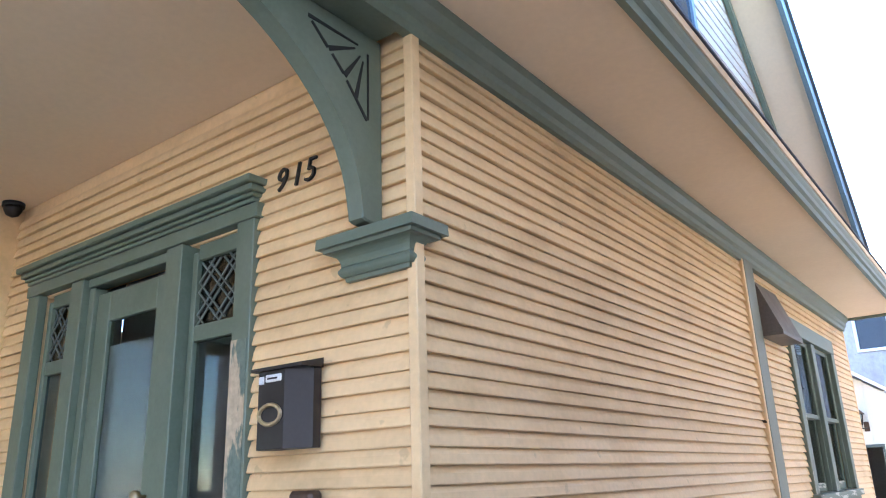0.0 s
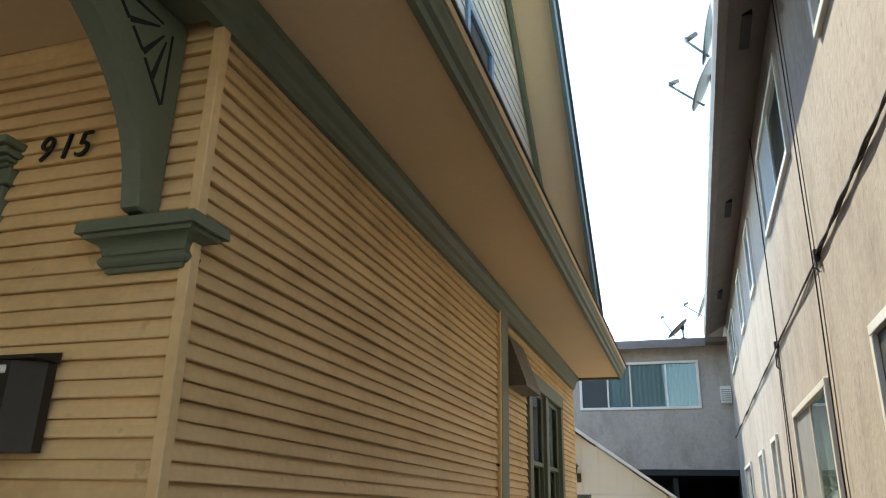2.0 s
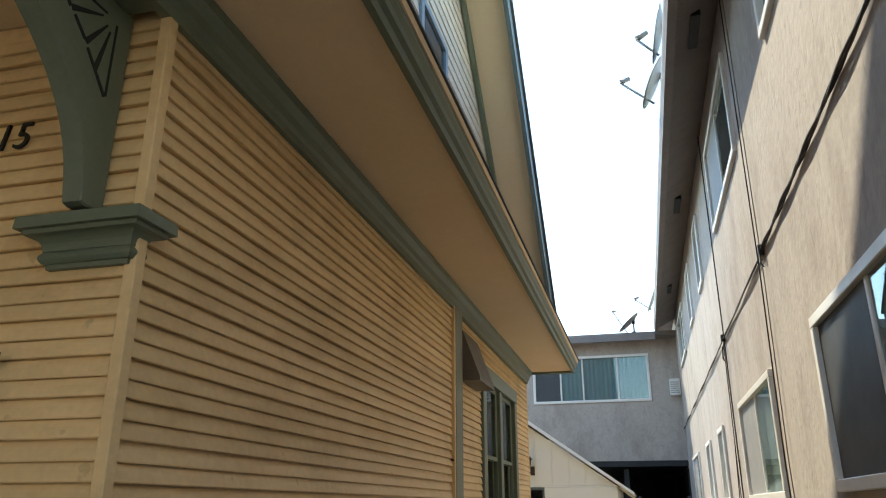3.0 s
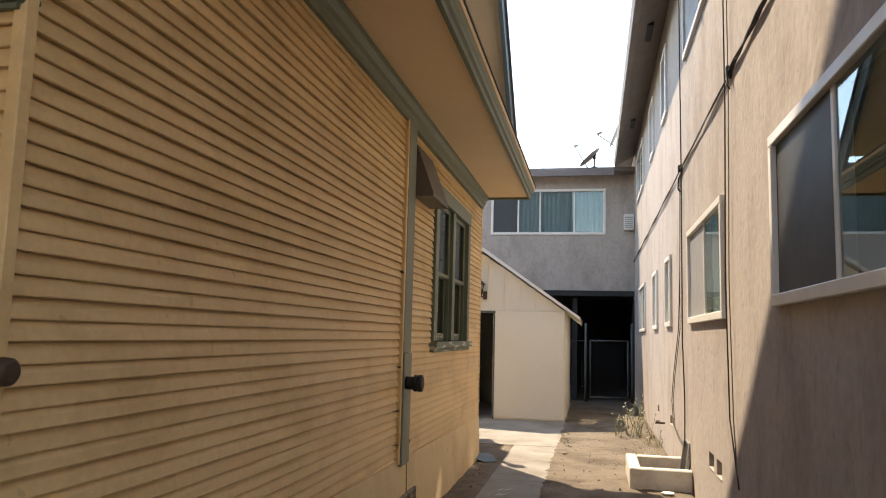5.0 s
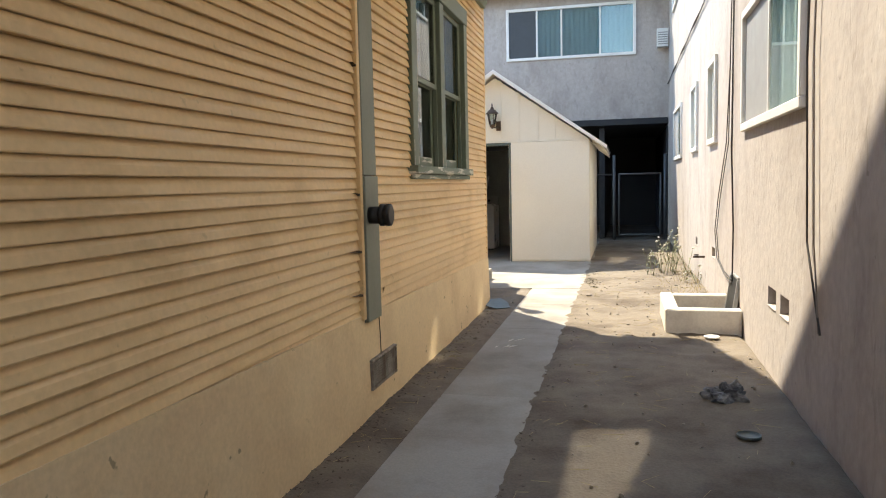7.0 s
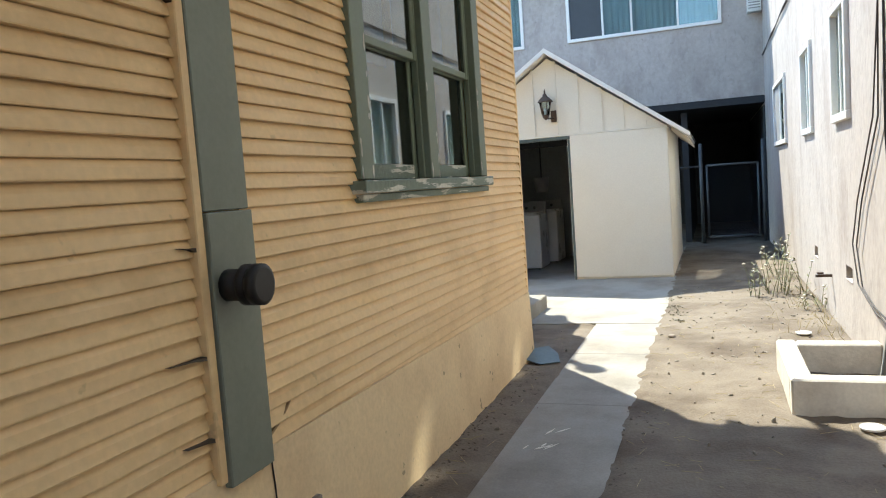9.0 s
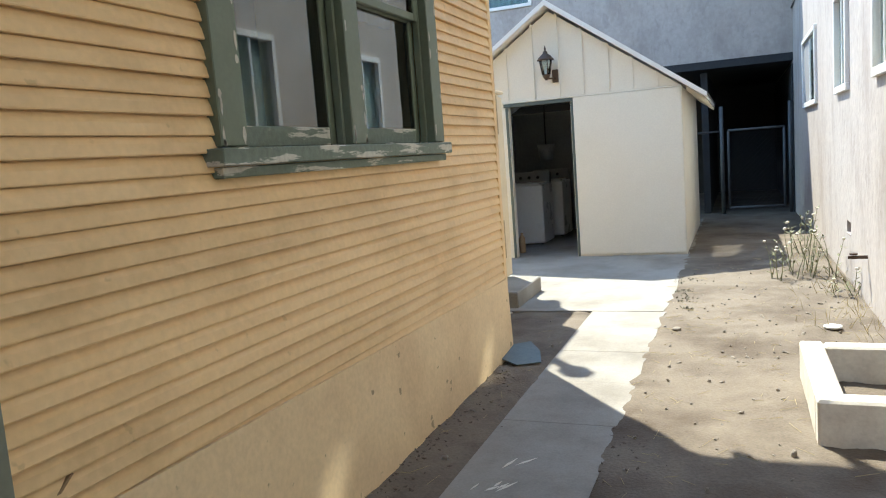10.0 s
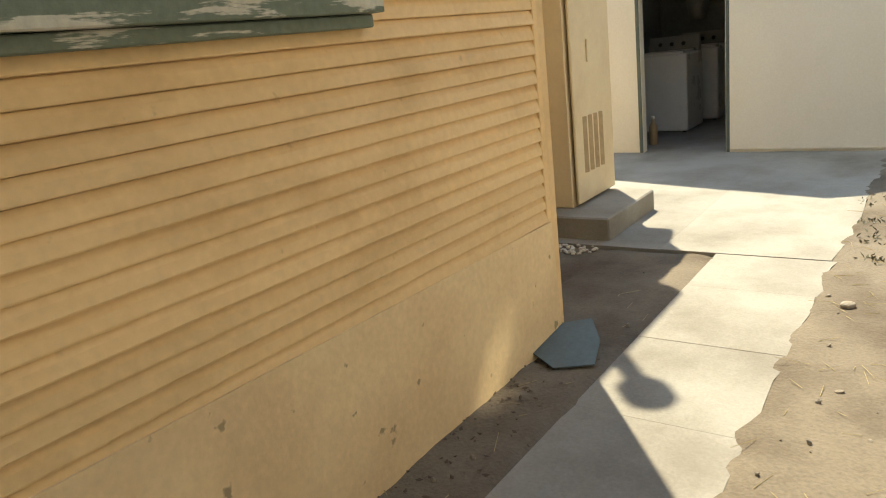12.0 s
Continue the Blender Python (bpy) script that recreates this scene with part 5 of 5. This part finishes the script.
wire("wire", [(HX + 0.019, 6.385, 0.58), (HX + 0.023, 6.39, 0.46), (HX + 0.027, 6.385, 0.34)], 0.003, CABLE, t)
rng = random.Random(3)
bm = bmesh.new()
for k in range(140):
    x, y = rng.uniform(-2.6, -2.08), rng.uniform(11.38, 11.66)
    r = rng.uniform(0.006, 0.016)
    bmesh.ops.create_icosphere(bm, subdivisions=1, radius=r, matrix=Matrix.Translation((x, y, r * 0.4 - 0.012)) @ Matrix.Diagonal((1.2, 0.9, 0.7, 1)))
tagged(part("gravel", bm, WELL), "pale gravel heaped against the concrete pad", "gravel", kind="stuff")
# added out of view; holds southern sky light off the porch wall
wall("wall_street_side", "y", -9.2, -9.0, -20, 9, -0.2, 7.5, [], STUCCO, "plain unseen wall added to block the street-side sky")

# ---- straw, pebbles and twigs ----
rng = random.Random(7)
bm = bmesh.new()
for k in range(220):
    x, y = rng.uniform(-0.72, AX - 0.05), rng.uniform(2.0, 14.0)
    if k % 5 == 0:
        x = rng.uniform(-1.66, -1.42)
    if 0.1 < x and 8.7 < y < 9.9:
        continue
    r = rng.uniform(0.004, 0.013) * (1.8 if k % 17 == 0 else 1)
    bmesh.ops.create_icosphere(bm, subdivisions=1, radius=r, matrix=Matrix.Translation((x, y, ground_height(x, y) + r * 0.3)) @ Euler((rng.random() * 3, rng.random() * 3, 0)).to_matrix().to_4x4() @ Matrix.Diagonal((1.3, 0.9, 0.7, 1)))
for k in range(110):
    x, y = rng.uniform(-0.55, AX - 0.08), rng.triangular(8.2, 14.2, 11.0)
    if 0.1 < x and 8.7 < y < 9.9:
        continue
    r = rng.uniform(0.006, 0.017) * rng.uniform(0.5, 1)
    bmesh.ops.create_icosphere(bm, subdivisions=1, radius=r, matrix=Matrix.Translation((x, y, ground_height(x, y) + r * 0.15)) @ Euler((rng.random() * 0.6, rng.random() * 0.6, rng.random() * 6)).to_matrix().to_4x4() @ Matrix.Diagonal((1.5, 1.0, 0.6, 1)))
tagged(part("pebbles", bm, STONE), "small grey pebbles scattered on the dirt", "pebbles", kind="stuff")
bm = bmesh.new()
for k in range(420):
    x, y = rng.uniform(-0.74, AX - 0.04), rng.triangular(3.0, 14.5, 11.0)
    if k % 6 == 0:
        x, y = rng.uniform(-1.66, -1.4), rng.uniform(3.0, 11.0)
    if 0.1 < x and 8.7 < y < 9.9:
        continue
    a, ln = rng.uniform(0, 6.28), rng.uniform(0.03, 0.13)
    h = ground_height(x, y)
    add_tube(bm, (x, y, h + 0.004), (x + ln * math.cos(a), y + ln * math.sin(a), h + rng.uniform(0.003, 0.014)), 0.0014, 0.0008, 4)
STRAW = surface("dry_straw", (0.4, 0.32, 0.17), 0.9, amount=0.5, scale=20, grain=60, bump=0)
tagged(part("straw", bm, STRAW), "dry straw and twigs strewn over the dirt", "straw", kind="stuff")
bm = bmesh.new()
for k in range(130):
    x, y = AX - 0.03 - abs(rng.gauss(0, 0.22)), rng.triangular(9.9, 15, 12.3)
    h = ground_height(x, y) - 0.01
    ln = rng.uniform(0.04, 0.13)
    add_tube(bm, (x, y, h), (x + rng.uniform(-0.08, 0.08), y + rng.uniform(-0.08, 0.08), h + ln), 0.003, 0.0008, 4)
tagged(part("dry_grass", bm, STRAW), "dry grass tufts along the foot of the wall", "grass", kind="stuff")

# ---- dead leaves along the path, splits in the siding ----
bm = bmesh.new()
rng = random.Random(11)
for k in range(900):
    if k % 5 == 0:
        x, y = -0.78 + abs(rng.gauss(0, 0.13)), rng.uniform(2.5, 9.0)
    else:
        x, y = -1.67 + abs(rng.gauss(0, 0.1)), rng.uniform(2.5, 10.0)
    h = max(ground_height(x, y), 0.006 if -1.37 < x < -0.76 else -1) + 0.003
    a, r = rng.uniform(0, 6.28), rng.uniform(0.005, 0.016)
    c, q = r * math.cos(a), r * math.sin(a)
    bm.faces.new([bm.verts.new(p) for p in ((x + c, y + q, h + rng.uniform(0, 0.008)), (x - q * 0.5, y + c * 0.5, h), (x - c, y - q, h + rng.uniform(0, 0.006)), (x + q * 0.5, y - c * 0.5, h + 0.003))])
DEAD = surface("dead_brown_leaf", (0.085, 0.062, 0.042), 0.9, amount=0.5, scale=30, grain=60, bump=0)
tagged(part("dead_leaves", bm, DEAD), "dark dead leaf crumbs along the path edges", "leaves", kind="stuff")
for z, ln in ((0.985, 0.16), (0.735, 0.12), (1.31, 0.07), (2.03, 0.05)):
    bm = bmesh.new()
    add_prism(bm, [(6.098, z + 0.007), (6.098, z - 0.006), (6.098 - ln * 0.3, z + 0.003), (6.098 - ln, z + 0.012), (6.098 - ln * 0.3, z + 0.007)], "x", HX + 0.004, HX + 0.0275)
    part("siding_split", bm, DEAD, wall_side, "dark split in the siding")

bm = bmesh.new()
add_prism(bm, [(6.40, 0.645), (6.41, 0.639), (6.49, 0.674), (6.55, 0.722), (6.545, 0.725), (6.485, 0.682)], "x", HX - 0.002, HX + 0.0095)
part("siding_split", bm, BARK, wall_side, "brown scuffed split in the siding")

# ---- low weeds and a loose stone by the apron ----
WEED = surface("dusty_weed", (0.16, 0.15, 0.105), 0.8, amount=0.5, scale=30, grain=80, bump=0)
bm = bmesh.new()
for wx, wy, wr in ((-0.69, 12.9, 0.09), (-0.62, 12.0, 0.07), (-0.66, 12.35, 0.06), (-0.6, 11.6, 0.045)):
    rng = random.Random(int(wy * 100))
    for k in range(26):
        a, r = rng.uniform(0, 6.28), 1.5 * wr * rng.random() ** 0.7
        x, y = wx + r * math.cos(a), wy + r * math.sin(a) * 1.3
        h, ln, tw = ground_height(x, y) - 0.004, rng.uniform(0.012, 0.032), rng.uniform(0, 6.28)
        dx, dy = 0.008 * math.cos(tw), 0.008 * math.sin(tw)
        lx, ly = x + rng.uniform(-0.03, 0.03), y + rng.uniform(-0.03, 0.03)
        bm.faces.new([bm.verts.new(p) for p in ((x, y, h), ((x + lx) / 2 + dx, (y + ly) / 2 + dy, h + ln * 0.6), (lx, ly, h + ln), ((x + lx) / 2 - dx, (y + ly) / 2 - dy, h + ln * 0.55))])
tagged(part("weeds", bm, WEED), "low dusty weeds growing in the dirt by the apron", "weeds", kind="stuff")
bm = bmesh.new()
bmesh.ops.create_icosphere(bm, subdivisions=2, radius=0.03, matrix=Matrix.Translation((-0.62, 10.87, ground_height(-0.62, 10.87) + 0.008)) @ Matrix.Diagonal((1.1, 0.9, 0.6, 1)))
for v in bm.verts:
    v.co += Vector((0.005, 0.004, 0.003)) * noise.noise(v.co * 40)
tagged(part("stone", bm, STONE), "pale loose stone lying on the dirt", "stone")

# ---- siding courses, last; the boards behind the green board sit lower ----
z = 0.474
while z < 3.235:
    board(wall_side, LAP_Y, HX - 0.018, HF + 0.03, z, 6.10 - HF - 0.03, "y")
    low = z - 0.038
    spans = [(6.365, 7.225), (9.125, HR - 0.03)] if 1.40 < low < 2.985 else [(6.365, HR - 0.03)]
    for a, b in spans:
        board(wall_side, LAP_Y, HX - 0.018, a, low, b - a, "y")
    spans = [(-4.72, HX - 0.012)] if z > 2.90 else [(-4.72, DOOR_L + 0.005), (DOOR_R - 0.005, HX - 0.012)]
    if z >= 0.69:
        for a, b in spans:
            board(wall_front, LAP_X, a, HF + 0.018, z, b - a, "x")
    z += COURSE
